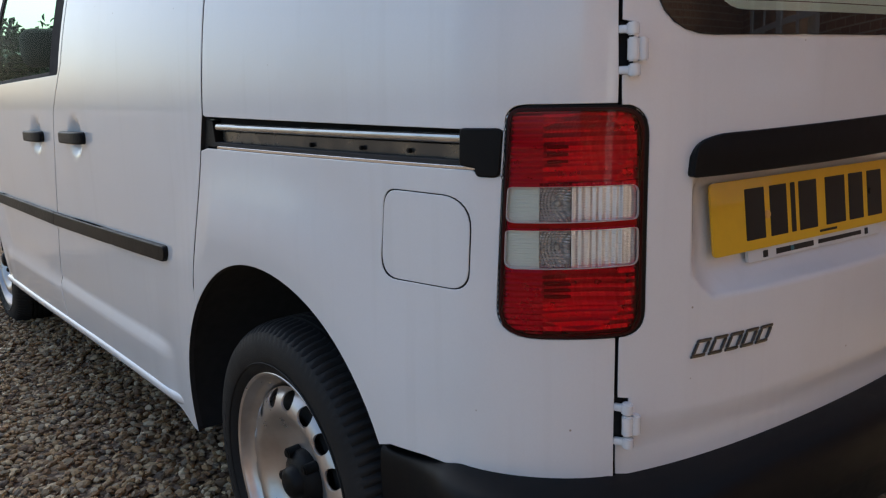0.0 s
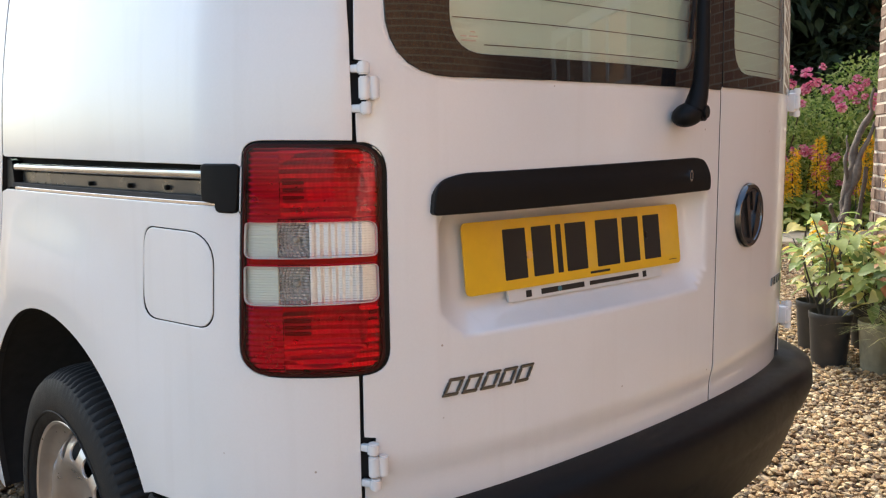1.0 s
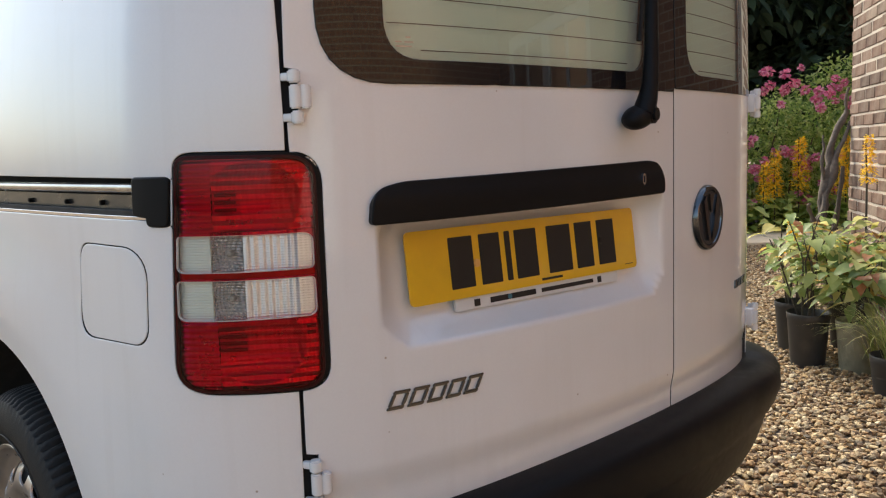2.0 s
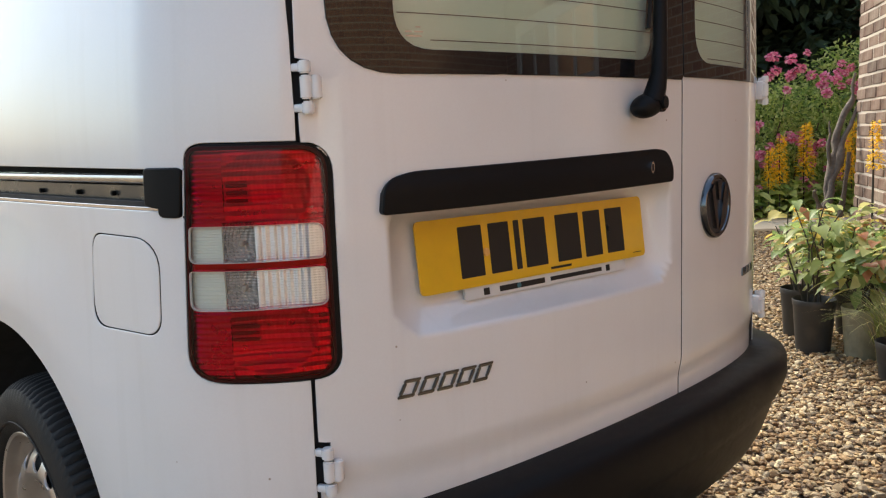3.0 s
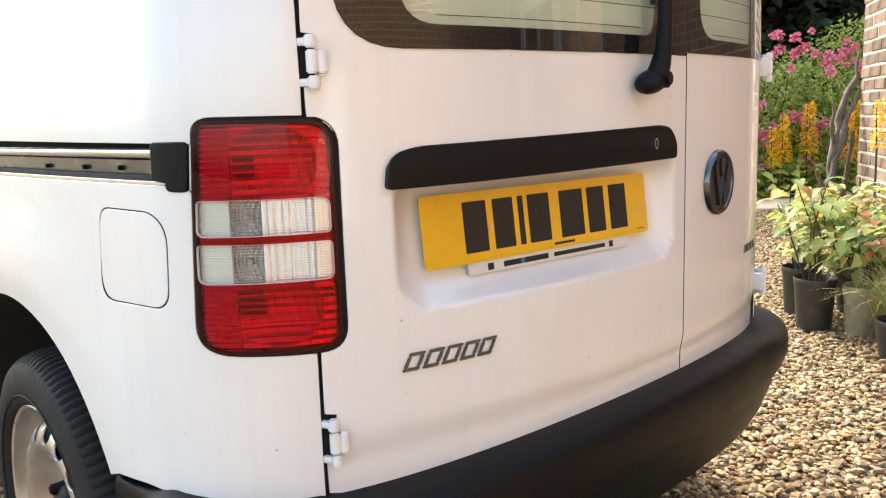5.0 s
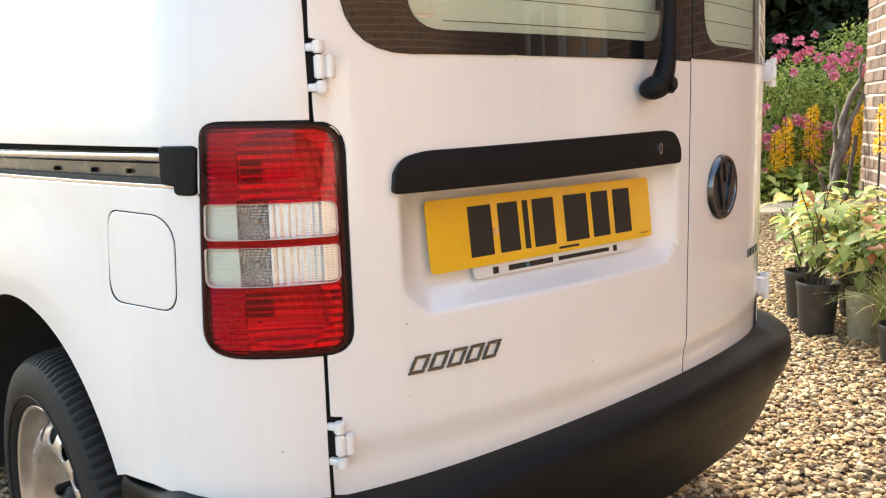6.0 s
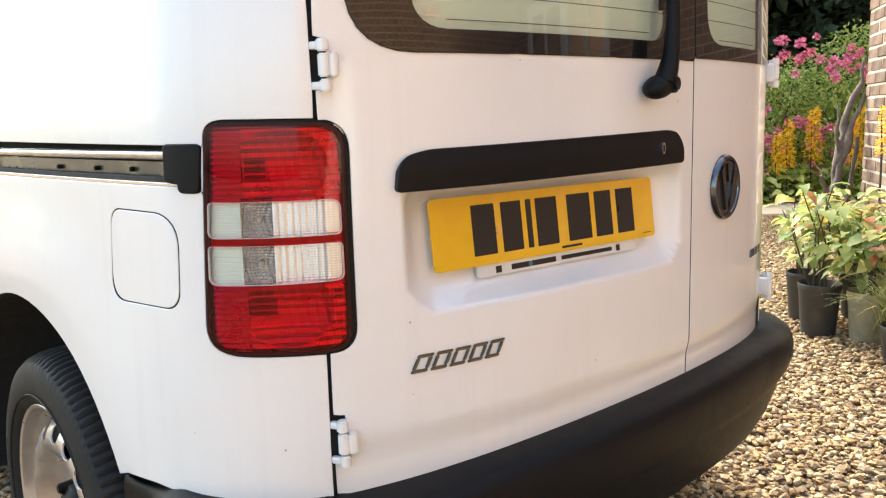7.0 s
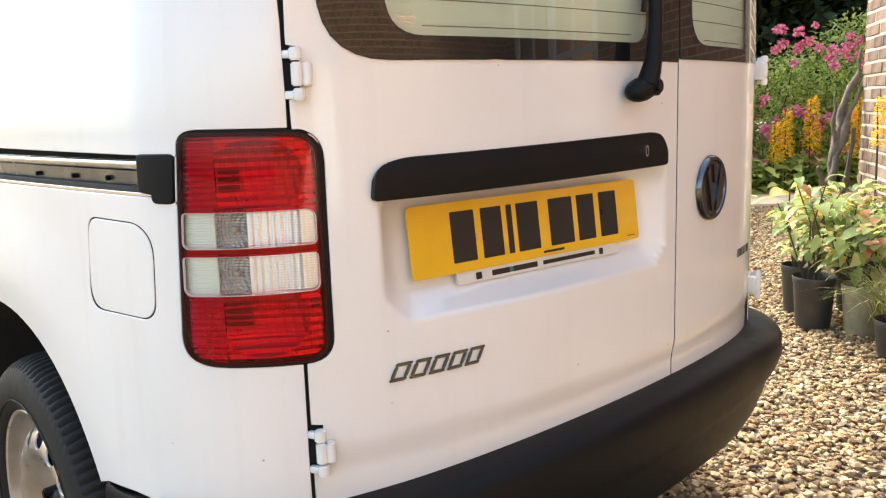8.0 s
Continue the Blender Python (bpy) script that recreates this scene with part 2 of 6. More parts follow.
def wrap_chart(u, z):
    """Round the rear corner: u < 0 runs forward along the side, u > ARC runs across the rear."""
    if u < 0:
        y = corner(0, z)[1] - u
        return Vector((-side_w(y, z), y, z))
    if u <= ARC:
        x, y = corner(u / CORNER, z)
        return Vector((x, y, z))
    x = corner(math.pi / 2, z)[0] + u - ARC
    return Vector((x, rear_y(x, z), z))


def rear_u(x, z):
    """The same u for a place on the rear face."""
    return ARC + x - corner(math.pi / 2, z)[0]


def side_u(y, z):
    return corner(0, z)[1] - y


def laid(chart, disp=None, off=0.0, flip=False):
    """The chart with relief: a function of two numbers that gives a place and its outward normal."""
    e = 0.0015

    def normal0(a, b):
        n = (chart(a + e, b) - chart(a - e, b)).cross(chart(a, b + e) - chart(a, b - e)).normalized()
        return -n if flip else n

    def place(a, b):
        p = chart(a, b)
        d = off + (disp(a, b) if disp else 0.0)
        return p + normal0(a, b) * d if d else p

    def both(a, b):
        p = place(a, b)
        n = (place(a + e, b) - place(a - e, b)).cross(place(a, b + e) - place(a, b - e)).normalized()
        return p, (-n if flip else n)
    return both


def inside(px, py, poly):
    poly = np.asarray(poly)
    x1, y1 = poly[:, 0], poly[:, 1]
    x2, y2 = np.roll(x1, -1), np.roll(y1, -1)
    px, py = np.asarray(px)[:, None], np.asarray(py)[:, None]
    cross = (y1 > py) != (y2 > py)
    with np.errstate(divide="ignore", invalid="ignore"):
        t = (x2 - x1) * (py - y1) / (y2 - y1) + x1
    return (np.sum(cross & (px < t), axis=1) % 2) == 1


def dense(poly, step):
    out = []
    for a, b in zip(poly, poly[1:] + poly[:1]):
        k = max(1, int(math.ceil(math.dist(a, b) / step)))
        out += [(a[0] + (b[0] - a[0]) * i / k, a[1] + (b[1] - a[1]) * i / k) for i in range(k)]
    return out


def rounded(poly, radii, seg=7):
    """A polygon with rounded corners; radii: one number or one for each corner."""
    n = len(poly)
    if isinstance(radii, (int, float)):
        radii = [radii] * n
    out = []
    for i in range(n):
        p, a, b = Vector(poly[i]), Vector(poly[i - 1]), Vector(poly[(i + 1) % n])
        da, db = (a - p).normalized(), (b - p).normalized()
        r = radii[i]
        if r <= 0:
            out.append(tuple(p))
            continue
        r = min(r, (a - p).length * 0.49, (b - p).length * 0.49)
        s, e = p + da * r, p + db * r
        for k in range(seg + 1):
            t = k / seg
            out.append(tuple(s * (1 - t) ** 2 + p * 2 * t * (1 - t) + e * t * t))
    return out


def rect(a0, a1, b0, b1, r=0.01):
    return rounded([(a0, b0), (a1, b0), (a1, b1), (a0, b1)], r)


def panel(name, chart, outline, mat, parent, label="", holes=(), step=0.02, disp=None, off=0.0, thick=0.014, lip=0.0014, mirror=False, flip=False):
    """A sheet of bodywork laid on a chart: cut to its outline, with turned-in rounded edges and smooth normals."""
    dark_edge = mat is PAINT
    loops = [dense(list(outline), step)] + [dense(list(h), step) for h in holes]
    pts, edges = [], []
    for lp in loops:
        k = len(pts)
        pts += lp
        edges += [(k + i, k + (i + 1) % len(lp)) for i in range(len(lp))]
    arr = np.array(pts)
    lo, hi = np.array(loops[0]).min(0), np.array(loops[0]).max(0)
    gx, gy = np.meshgrid(np.arange(lo[0] + step / 2, hi[0], step), np.arange(lo[1] + step / 2, hi[1], step))
    g = np.stack([gx.ravel(), gy.ravel()], 1)
    if len(g):
        keep = inside(g[:, 0], g[:, 1], loops[0])
        for h in loops[1:]:
            keep &= ~inside(g[:, 0], g[:, 1], h)
        g = g[keep]
        ok = np.ones(len(g), bool)
        for s in range(0, len(g), 2000):
            d = np.min(np.abs(g[s:s + 2000, None, :] - arr[None]).max(2), axis=1)
            ok[s:s + 2000] = d > step * 0.45
        g = g[ok]
    allp = [Vector(p) for p in pts] + [Vector(p) for p in g]
    vv, _, ff, _, _, _ = delaunay_2d_cdt(allp, edges, [], 0, 1e-6)
    cen = np.array([[sum(vv[i][k] for i in f) / 3 for k in (0, 1)] for f in ff])
    keep = inside(cen[:, 0], cen[:, 1], loops[0])
    for h in loops[1:]:
        keep &= ~inside(cen[:, 0], cen[:, 1], h)
    both = laid(chart, disp, off, flip)
    pn = [both(v[0], v[1]) for v in vv]
    P, N = [p for p, _ in pn], [n for _, n in pn]
    faces = []
    for f, k in zip(ff, keep):
        if k:
            a, b, c = f
            nn = (P[b] - P[a]).cross(P[c] - P[a])
            if nn.length > 1e-12:
                faces.append((a, b, c) if nn.dot(N[a]) > 0 else (a, c, b))
    count = {}
    for f in faces:
        for i in range(3):
            count[(f[i], f[(i + 1) % 3])] = 1
    border = [e for e in count if (e[1], e[0]) not in count]
    out = {}
    for a, b in border:
        o = (P[b] - P[a]).cross(N[a]).normalized()
        for v in (a, b):
            out[v] = out.get(v, Vector()) + o
    ring1, ring2, ring3 = {}, {}, {}
    if thick > 0:
        for v, o in out.items():
            o = o.normalized()
            for ring, q, n in ((ring1, P[v] + o * lip * 0.7 - N[v] * lip * 0.3, (N[v] + o).normalized()), (ring2, P[v] + o * lip - N[v] * lip, o), (ring3, P[v] + o * lip - N[v] * thick, o)):
                ring[v] = len(P)
                P.append(q)
                N.append(n)
        for a, b in border:
            faces.append((b, a, ring1[a], ring1[b]))
            faces.append((ring1[b], ring1[a], ring2[a], ring2[b]))
        inner_from = len(faces)
        for a, b in border:
            faces.append((ring2[b], ring2[a], ring3[a], ring3[b]))
    if mirror:
        P, N = [Vector((-p.x, p.y, p.z)) for p in P], [Vector((-n.x, n.y, n.z)) for n in N]
        faces = [tuple(reversed(f)) for f in faces]
    used = sorted({i for f in faces for i in f})
    new_i = {o: i for i, o in enumerate(used)}
    ob = raw(name, [P[i] for i in used], [[new_i[i] for i in f] for f in faces], mat, parent, label)
    if dark_edge and thick > 0:                      # turned-in edge coloured rubber black for the shade inside the gap
        ob.data.materials.append(RUBBER)
        ob.data.polygons.foreach_set("material_index", [int(i >= inner_from) for i in range(len(faces))])
    ob.data.normals_split_custom_set_from_vertices([tuple(N[i]) for i in used])
    return ob


def ribbon(name, chart, line, width, off, mat, parent, mirror=False, flip=False):
    """A flat strip along a line of a chart."""
    both = laid(chart, None, off, flip)
    line = [Vector(p) for p in line]
    vs, fs = [], []
    pts = []
    for a, b in zip(line, line[1:]):
        k = max(1, int((b - a).length / 0.02))
        pts += [a + (b - a) * i / k for i in range(k)]
    pts.append(line[-1])
    for i, p in enumerate(pts):
        d = (pts[min(i + 1, len(pts) - 1)] - pts[max(i - 1, 0)]).normalized()
        s = Vector((-d.y, d.x)) * width / 2
        for q in (p - s, p + s):
            v = both(q.x, q.y)[0]
            vs.append((-v.x if mirror else v.x, v.y, v.z))
        if i:
            fs.append((2 * i - 2, 2 * i - 1, 2 * i + 1, 2 * i))
    return raw(name, vs, fs, mat, parent)


def smooth_step(t):
    t = min(1, max(0, t))
    return t * t * (3 - 2 * t)


def sd_box(x, z, cx, cz, hx, hz, r):
    qx, qz = abs(x - cx) - hx + r, abs(z - cz) - hz + r
    return math.hypot(max(qx, 0), max(qz, 0)) + min(max(qx, qz), 0) - r


# ---- ground ----
def gravel_ground():
    m = material("gravel_bed", (0.30, 0.23, 0.15), 0.9, vary=0.3, grain=60)
    n, l = m.node_tree.nodes, m.node_tree.links
    tc, vo, rp, bp = n.new("ShaderNodeTexCoord"), n.new("ShaderNodeTexVoronoi"), n.new("ShaderNodeValToRGB"), n.new("ShaderNodeBump")
    vo.inputs["Scale"].default_value = 42
    l.new(tc.outputs["Object"], vo.inputs["Vector"])
    sep = n.new("ShaderNodeSeparateColor")
    l.new(vo.outputs["Color"], sep.inputs[0]), l.new(sep.outputs[0], rp.inputs[0])
    while len(rp.color_ramp.elements) < 6:
        rp.color_ramp.elements.new(0.5)
    for e, (pos, c) in zip(rp.color_ramp.elements, ((0.0, (0.14, 0.085, 0.050)), (0.25, (0.35, 0.245, 0.14)), (0.45, (0.18, 0.12, 0.075)), (0.65, (0.47, 0.36, 0.235)), (0.85, (0.20, 0.15, 0.11)), (1.0, (0.38, 0.26, 0.15)))):
        e.position, e.color = pos, (*c, 1)
    bp.inputs["Strength"].default_value, bp.inputs["Distance"].default_value, bp.invert = 0.9, 0.012, True
    l.new(vo.outputs["Distance"], bp.inputs["Height"]), l.new(bp.outputs[0], n["Principled BSDF"].inputs["Normal"])
    soil, mx = n.new("ShaderNodeMapRange"), n.new("ShaderNodeMix")      # earth and gap shade between the pebbles, both put into the colour
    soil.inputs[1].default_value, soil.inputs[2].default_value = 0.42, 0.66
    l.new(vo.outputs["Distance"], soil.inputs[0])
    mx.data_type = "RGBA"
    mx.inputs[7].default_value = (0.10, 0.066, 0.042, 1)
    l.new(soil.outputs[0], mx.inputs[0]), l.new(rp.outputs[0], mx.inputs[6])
    for nd in n:
        if nd.bl_idname == "ShaderNodeVectorMath":
            l.new(mx.outputs[2], nd.inputs[0])
    return m


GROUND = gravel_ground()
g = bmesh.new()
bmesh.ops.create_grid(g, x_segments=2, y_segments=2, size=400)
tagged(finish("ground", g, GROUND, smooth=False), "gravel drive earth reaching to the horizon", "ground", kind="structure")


# ---- the van ----
van = new("panel_van")
tagged(van, "white panel van with black bumpers and steel wheels on gravel", "van")
ARCH_Y, ARCH_Z, ARCH_R = 0.808, 0.344, 0.412
WHEEL_Y, WHEEL_Z, WHEELBASE = 0.760, 0.302, 3.08


def arch_points(cy, a0, a1, n=26):
    """Points on a wheel arch, by angle from forwards."""
    return [(cy + ARCH_R * math.cos(radians(a0 + (a1 - a0) * i / n)), ARCH_Z + ARCH_R * math.sin(radians(a0 + (a1 - a0) * i / n))) for i in range(n + 1)]


def side_relief(y, z):
    """Flared arch lips, and the swell above the sill."""
    d = 0.0
    for cy in (ARCH_Y, ARCH_Y + WHEELBASE - 0.03):
        r = math.hypot(y - cy, z - ARCH_Z) - ARCH_R
        if r < 0.26:
            d = max(d, 0.014 * (1 - smooth_step((r - 0.006) / 0.25)))
    for ym, zm in ((2.005, 0.976), (2.51, 0.966)):          # hollow behind each door handle
        q = ((y - ym) / 0.055) ** 2 + ((z - zm) / 0.050) ** 2
        if q < 4:
            d -= 0.020 * math.exp(-q * q)
    if y > 1.15:
        d += (1 - smooth_step(d / 0.013)) * (0.014 * (1 - smooth_step((z - 0.435) / 0.04)) * smooth_step((y - 1.26) / 0.10))
    return d


def quarter_relief(u, z):
    y = corner(0, z)[1] - u
    if u >= 0:
        return 0.0
    swell = 0.008 * math.exp(-((z - 0.83) / 0.085) ** 2) * smooth_step((y - 0.40) / 0.30) * smooth_step((seam_y(z) - y) / 0.10)
    return side_relief(y, z) + swell


RAIL_TOP, RAIL_BOT = 1.038, 0.978
SEAM = [(0.985, 1.72), (1.01, 1.283), (1.03, 1.048), (1.052, 0.969), (1.095, 0.80), (1.126, 0.681), (1.128, 0.64)]   # sliding door's rear edge (y, z)
LAMP = rounded([(0.0635, 0.742), (0.2285, 0.739), (0.2265, 1.061), (0.0755, 1.064)], [0.045, 0.038, 0.045, 0.022])

LAMP_CUT = [(0.146 + (a - 0.146) * 1.042, 0.9015 + (b - 0.9015) * 1.024) for a, b in dense(LAMP, 0.01)]


def seam_y(z):
    for (ya, za), (yb, zb) in zip(SEAM, SEAM[1:]):
        if z >= zb:
            return ya + (yb - ya) * (za - z) / (za - zb)
    return SEAM[-1][0]


for mirror in (False, True):
    arch = [p for p in arch_points(ARCH_Y, 41.5, 157)]
    outline = [(side_u(seam_y(1.72) - 0.0045, 1.72), 1.72)]
    for z in (1.5, 1.283, 1.15, RAIL_TOP + 0.012):
        outline.append((side_u(seam_y(z) - 0.0045, z), z))
    outline += [(-0.76, RAIL_TOP + 0.009), (0.068, RAIL_TOP - 0.003), (0.0715, RAIL_TOP - 0.007), (0.0690, 0.971), (0.064, 0.967), (0.045, 0.967), (0.036, RAIL_BOT - 0.002), (-0.76, RAIL_BOT), (side_u(seam_y(0.97) - 0.0045, 0.97), 0.972)]
    for z in (0.9, 0.8, 0.7, 0.65):
        outline.append((side_u(seam_y(z) - 0.0045, z), z))
    outline += [(side_u(y, z), z) for y, z in arch]
    outline += [(side_u(0.40, 0.515), 0.515), (side_u(0.317, 0.523), 0.521), (0.06, 0.521), (0.12, 0.518), (0.1865, 0.514)]
    lamp_left = sorted((p for p in LAMP_CUT if p[0] < 0.186), key=lambda p: (-90 - math.degrees(math.atan2(p[1] - 0.9015, p[0] - 0.186))) % 360)
    lamp_left = [(rear_u(-0.6625, 0.735), lamp_left[0][1])] + lamp_left + [(rear_u(-0.6625, 1.07), lamp_left[-1][1])]
    if mirror:
        lamp_left = []
    outline += lamp_left + [(rear_u(-0.6625, z), z) for z in (1.10, 1.2, 1.3, 1.5, 1.72)]
    flap = rounded([(-0.165, 0.793), (0.030, 0.800), (0.037, 0.941), (-0.148, 0.942)], [0.045, 0.03, 0.05, 0.03])
    hole = [] if mirror else [flap]
    panel("quarter_panel", wrap_chart, outline, PAINT, van, "white rear wing with fuel flap opening" if not mirror else "", holes=hole, step=0.016, disp=quarter_relief, mirror=mirror)
    if not mirror:
        cu, cz = -0.060, 0.869
        lid = [(cu + (a - cu) * 0.955, cz + (b - cz) * 0.942) for a, b in flap]
        panel("fuel_flap", wrap_chart, lid, PAINT, van, "white fuel filler flap", step=0.014)
        panel("flap_backing", wrap_chart, [(cu + (a - cu) * 1.08, cz + (b - cz) * 1.1) for a, b in flap], BLACK, van, step=0.03, off=-0.0125, thick=0)
    # slot with the sliding door's rail
    panel("rail_channel", wrap_chart, [(-0.785, 0.962), (0.074, 0.962), (0.074, 1.05), (-0.785, 1.05)], BLACK, van, "black channel behind the rail", step=0.03, off=-0.030, thick=0, mirror=mirror)
    panel("upper_rail", wrap_chart, [(-0.725, 1.0180), (0.026, 1.0145), (0.026, 1.0275), (-0.725, 1.031)], ZINC, van, "worn bare steel upper rail", step=0.0055, off=-0.010, disp=lambda u, z: 0.005 * math.sqrt(max(0.0, 1 - ((z - 1.0211 + 0.0047 * u) / 0.0072) ** 2)), thick=0.016, lip=0.003, mirror=mirror)
    panel("rail_plate", wrap_chart, [(-0.725, 0.991), (0.026, 0.988), (0.026, 1.010), (-0.725, 1.014)], DARK_STEEL, van, "dull steel plate under the rail", step=0.02, off=-0.022, thick=0.006, mirror=mirror)
    panel("lower_trim", wrap_chart, [(-0.72, 0.9800), (0.040, 0.9770), (0.040, 0.9815), (-0.72, 0.9845)], CHROME, van, "thin bright lower trim", step=0.02, off=-0.004, thick=0.010, lip=0.001, mirror=mirror)
    panel("lower_seal", wrap_chart, [(-0.74, 0.9860), (0.046, 0.9830), (0.046, 0.9890), (-0.74, 0.9920)], RUBBER, van, step=0.02, off=-0.006, thick=0.014, mirror=mirror)
    panel("rail_end_cap", wrap_chart, rounded([(0.0215, 0.986), (0.0415, 0.983), (0.0425, 0.9715), (0.0650, 0.9705), (0.0690, 1.0325), (0.0225, 1.033)], [0.002, 0.002, 0.004, 0.006, 0.006, 0.004]), BLACK_PLASTIC, van, "black plastic rail end cap", step=0.012, off=0.004, thick=0.026, lip=0.003, mirror=mirror)
    panel("rail_end_block", wrap_chart, rounded([(-0.782, 0.985), (-0.735, 0.982), (-0.745, 1.036), (-0.775, 1.04)], 0.004), BLACK_PLASTIC, van, step=0.012, off=-0.008, thick=0.02, mirror=mirror)
    for k, u in enumerate((-0.105, -0.225, -0.375)):
        both = laid(wrap_chart, None, -0.020)
        p, n = both(u, 0.999)
        m = Matrix.Translation(p) @ n.to_track_quat("Z", "Y").to_matrix().to_4x4()
        if mirror:
            m = Matrix.Diagonal((-1, 1, 1, 1)) @ m
        part("rail_bolt", cyl(0.0040, 0.010, m, 10, bevel=0.0012), BLACK_PLASTIC, van)
    # dark strips added behind the gaps to stand for the shade in them
    ribbon("door_gap_shade", side_chart, [(y, z) for y, z in SEAM], 0.03, -0.011, RUBBER, van, mirror, flip=True)
    ribbon("rear_gap_shade", wrap_chart, [(0.189, 0.50), (0.190, 0.742)], 0.05, -0.012, RUBBER, van, mirror)
    ribbon("rear_gap_shade", wrap_chart, [(rear_u(-0.660, z), z) for z in (1.060, 1.2, 1.3, 1.5, 1.72)], 0.05, -0.012, RUBBER, van, mirror)
    ribbon("lamp_well", wrap_chart, [(0.14, 0.72), (0.145, 1.08)], 0.20, -0.034, RUBBER, van, mirror)

    # sliding door
    fy = lambda z: 2.235 + (0.11 * (1.047 - z) / 0.37 if z < 1.047 else -1.0 * (min(z, 1.17) - 1.047) - 0.35 * max(0.0, min(z, 1.6) - 1.17))
    o = [(seam_y(z) + 0.0045, z) for z in (1.72, 1.5, 1.283, 1.15, 1.048, 0.969, 0.9, 0.8, 0.72, 0.66)]
    o += [(y, z) for y, z in arch_points(ARCH_Y, 41, -10, 17)] + [(1.235, 0.276), (1.30, 0.300), (1.42, 0.331), (1.8, 0.331), (2.34, 0.324)]
    o += [(fy(z) - 0.005, z) for z in (0.5, 0.678, 0.9, 1.047, 1.2, 1.384, 1.55, 1.72)]
    panel("sliding_door", side_chart, o, PAINT, van, "closed white sliding door", step=0.018, disp=side_relief, mirror=mirror, flip=True)
    ribbon("door_gap_shade", side_chart, [(fy(z), z) for z in (0.30, 0.5, 0.678, 0.9, 1.047, 1.2, 1.384, 1.72)], 0.03, -0.011, RUBBER, van, mirror, flip=True)
    # front door, with its window
    win = rounded([(2.142, 1.165), (3.30, 1.150), (2.95, 1.60), (1.99, 1.62), (2.053, 1.42)], [0.02, 0.04, 0.08, 0.06, 0.02])
    o = [(fy(z) + 0.005, z) for z in (1.72, 1.55, 1.384, 1.2, 1.047, 0.9, 0.678, 0.5)] + [(2.345, 0.324), (3.37, 0.308), (3.435, 0.5), (3.60, 0.8), (3.62, 1.08), (3.05, 1.69), (2.98, 1.72)]
    panel("front_door", side_chart, o, PAINT, van, "closed white front door with a tinted window", holes=[win], step=0.03, disp=side_relief, mirror=mirror, flip=True)
    cy, cz = 2.56, 1.38
    panel("pillar_trim", side_chart, [(2.150, 1.163), (2.255, 1.163), (2.165, 1.42), (2.11, 1.61), (2.005, 1.61), (2.062, 1.42)], BLACK, van, "black pillar trim", step=0.03, off=-0.002, thick=0.006, mirror=mirror, flip=True)
    inner = [(cy + (a - cy) * 0.95, cz + (b - cz) * 0.94) for a, b in win]
    panel("window_seal", side_chart, [(cy + (a - cy) * 1.02, cz + (b - cz) * 1.03) for a, b in win], RUBBER, van, holes=[inner], step=0.03, off=-0.003, thick=0.01, mirror=mirror, flip=True)
    gl = panel("window_glass", side_chart, inner, SIDE_GLASS, van, "tinted side window glass", step=0.05, off=-0.006, thick=0, mirror=mirror, flip=True)
    gl.visible_shadow = False
    # front wing
    o = [(3.445, 0.5), (3.605, 0.8), (3.625, 1.06), (3.92, 1.02), (4.27, 0.96), (4.47, 0.88), (4.54, 0.60)] + [p for p in arch_points(ARCH_Y + WHEELBASE - 0.03, 10, 170, 30)]
    panel("front_wing", side_chart, o, PAINT, van, step=0.035, disp=side_relief, mirror=mirror, flip=True)
    # sill
    prof = [(-0.004, 0.306), (0.003, 0.304), (0.007, 0.298), (0.008, 0.288), (0.002, 0.276), (-0.05, 0.270), (-0.10, 0.274)]
    vs, fs = [], []
    ys = [1.228 + (3.39 - 1.228) * i / 40 for i in range(41)]
    for i, y in enumerate(ys):
        for d, z in prof:
            x = -(side_w(y, z) + d + 0.004 + 0.012 * smooth_step((y - 1.24) / 0.12))
            vs.append((-x if mirror else x, y, z + 0.036 - 0.030 * smooth_step((y - 1.6) / 1.8)))
        if i:
            k = len(prof)
            for j in range(k - 1):
                q = ((i - 1) * k + j, i * k + j, i * k + j + 1, (i - 1) * k + j + 1)
                fs.append(q if mirror else q[::-1])
    raw("sill", vs, fs, PAINT, van, "white sill under the doors")
    # rub strips
    panel("rub_strip", side_chart, rounded([(1.300, 0.694), (2.345, 0.666), (2.335, 0.703), (1.292, 0.727)], [0.02, 0.002, 0.002, 0.012]), BLACK_PLASTIC, van, "black rubbing strip", step=0.03, off=0.014, thick=0.018, lip=0.004, mirror=mirror, flip=True)
    panel("rub_strip", side_chart, rounded([(2.352, 0.666), (3.46, 0.653), (3.47, 0.689), (2.342, 0.703)], 0.003), BLACK_PLASTIC, van, "black rubbing strip", step=0.04, off=0.014, thick=0.018, lip=0.004, mirror=mirror, flip=True)
    # door handles
    for ya, yb, zc in ((1.885, 2.125, 0.974), (2.39, 2.63, 0.964)):
        panel("door_handle", side_chart, rounded([(ya, zc - 0.0115), (yb, zc - 0.013), (yb, zc + 0.011), (ya, zc + 0.013)], 0.010), BLACK_PLASTIC, van, "black pull handle", step=0.012, off=0.030, disp=lambda y, z, a=ya, b=yb: -0.014 * ((2 * y - a - b) / (b - a)) ** 4, thick=0.026, lip=0.006, mirror=mirror, flip=True)
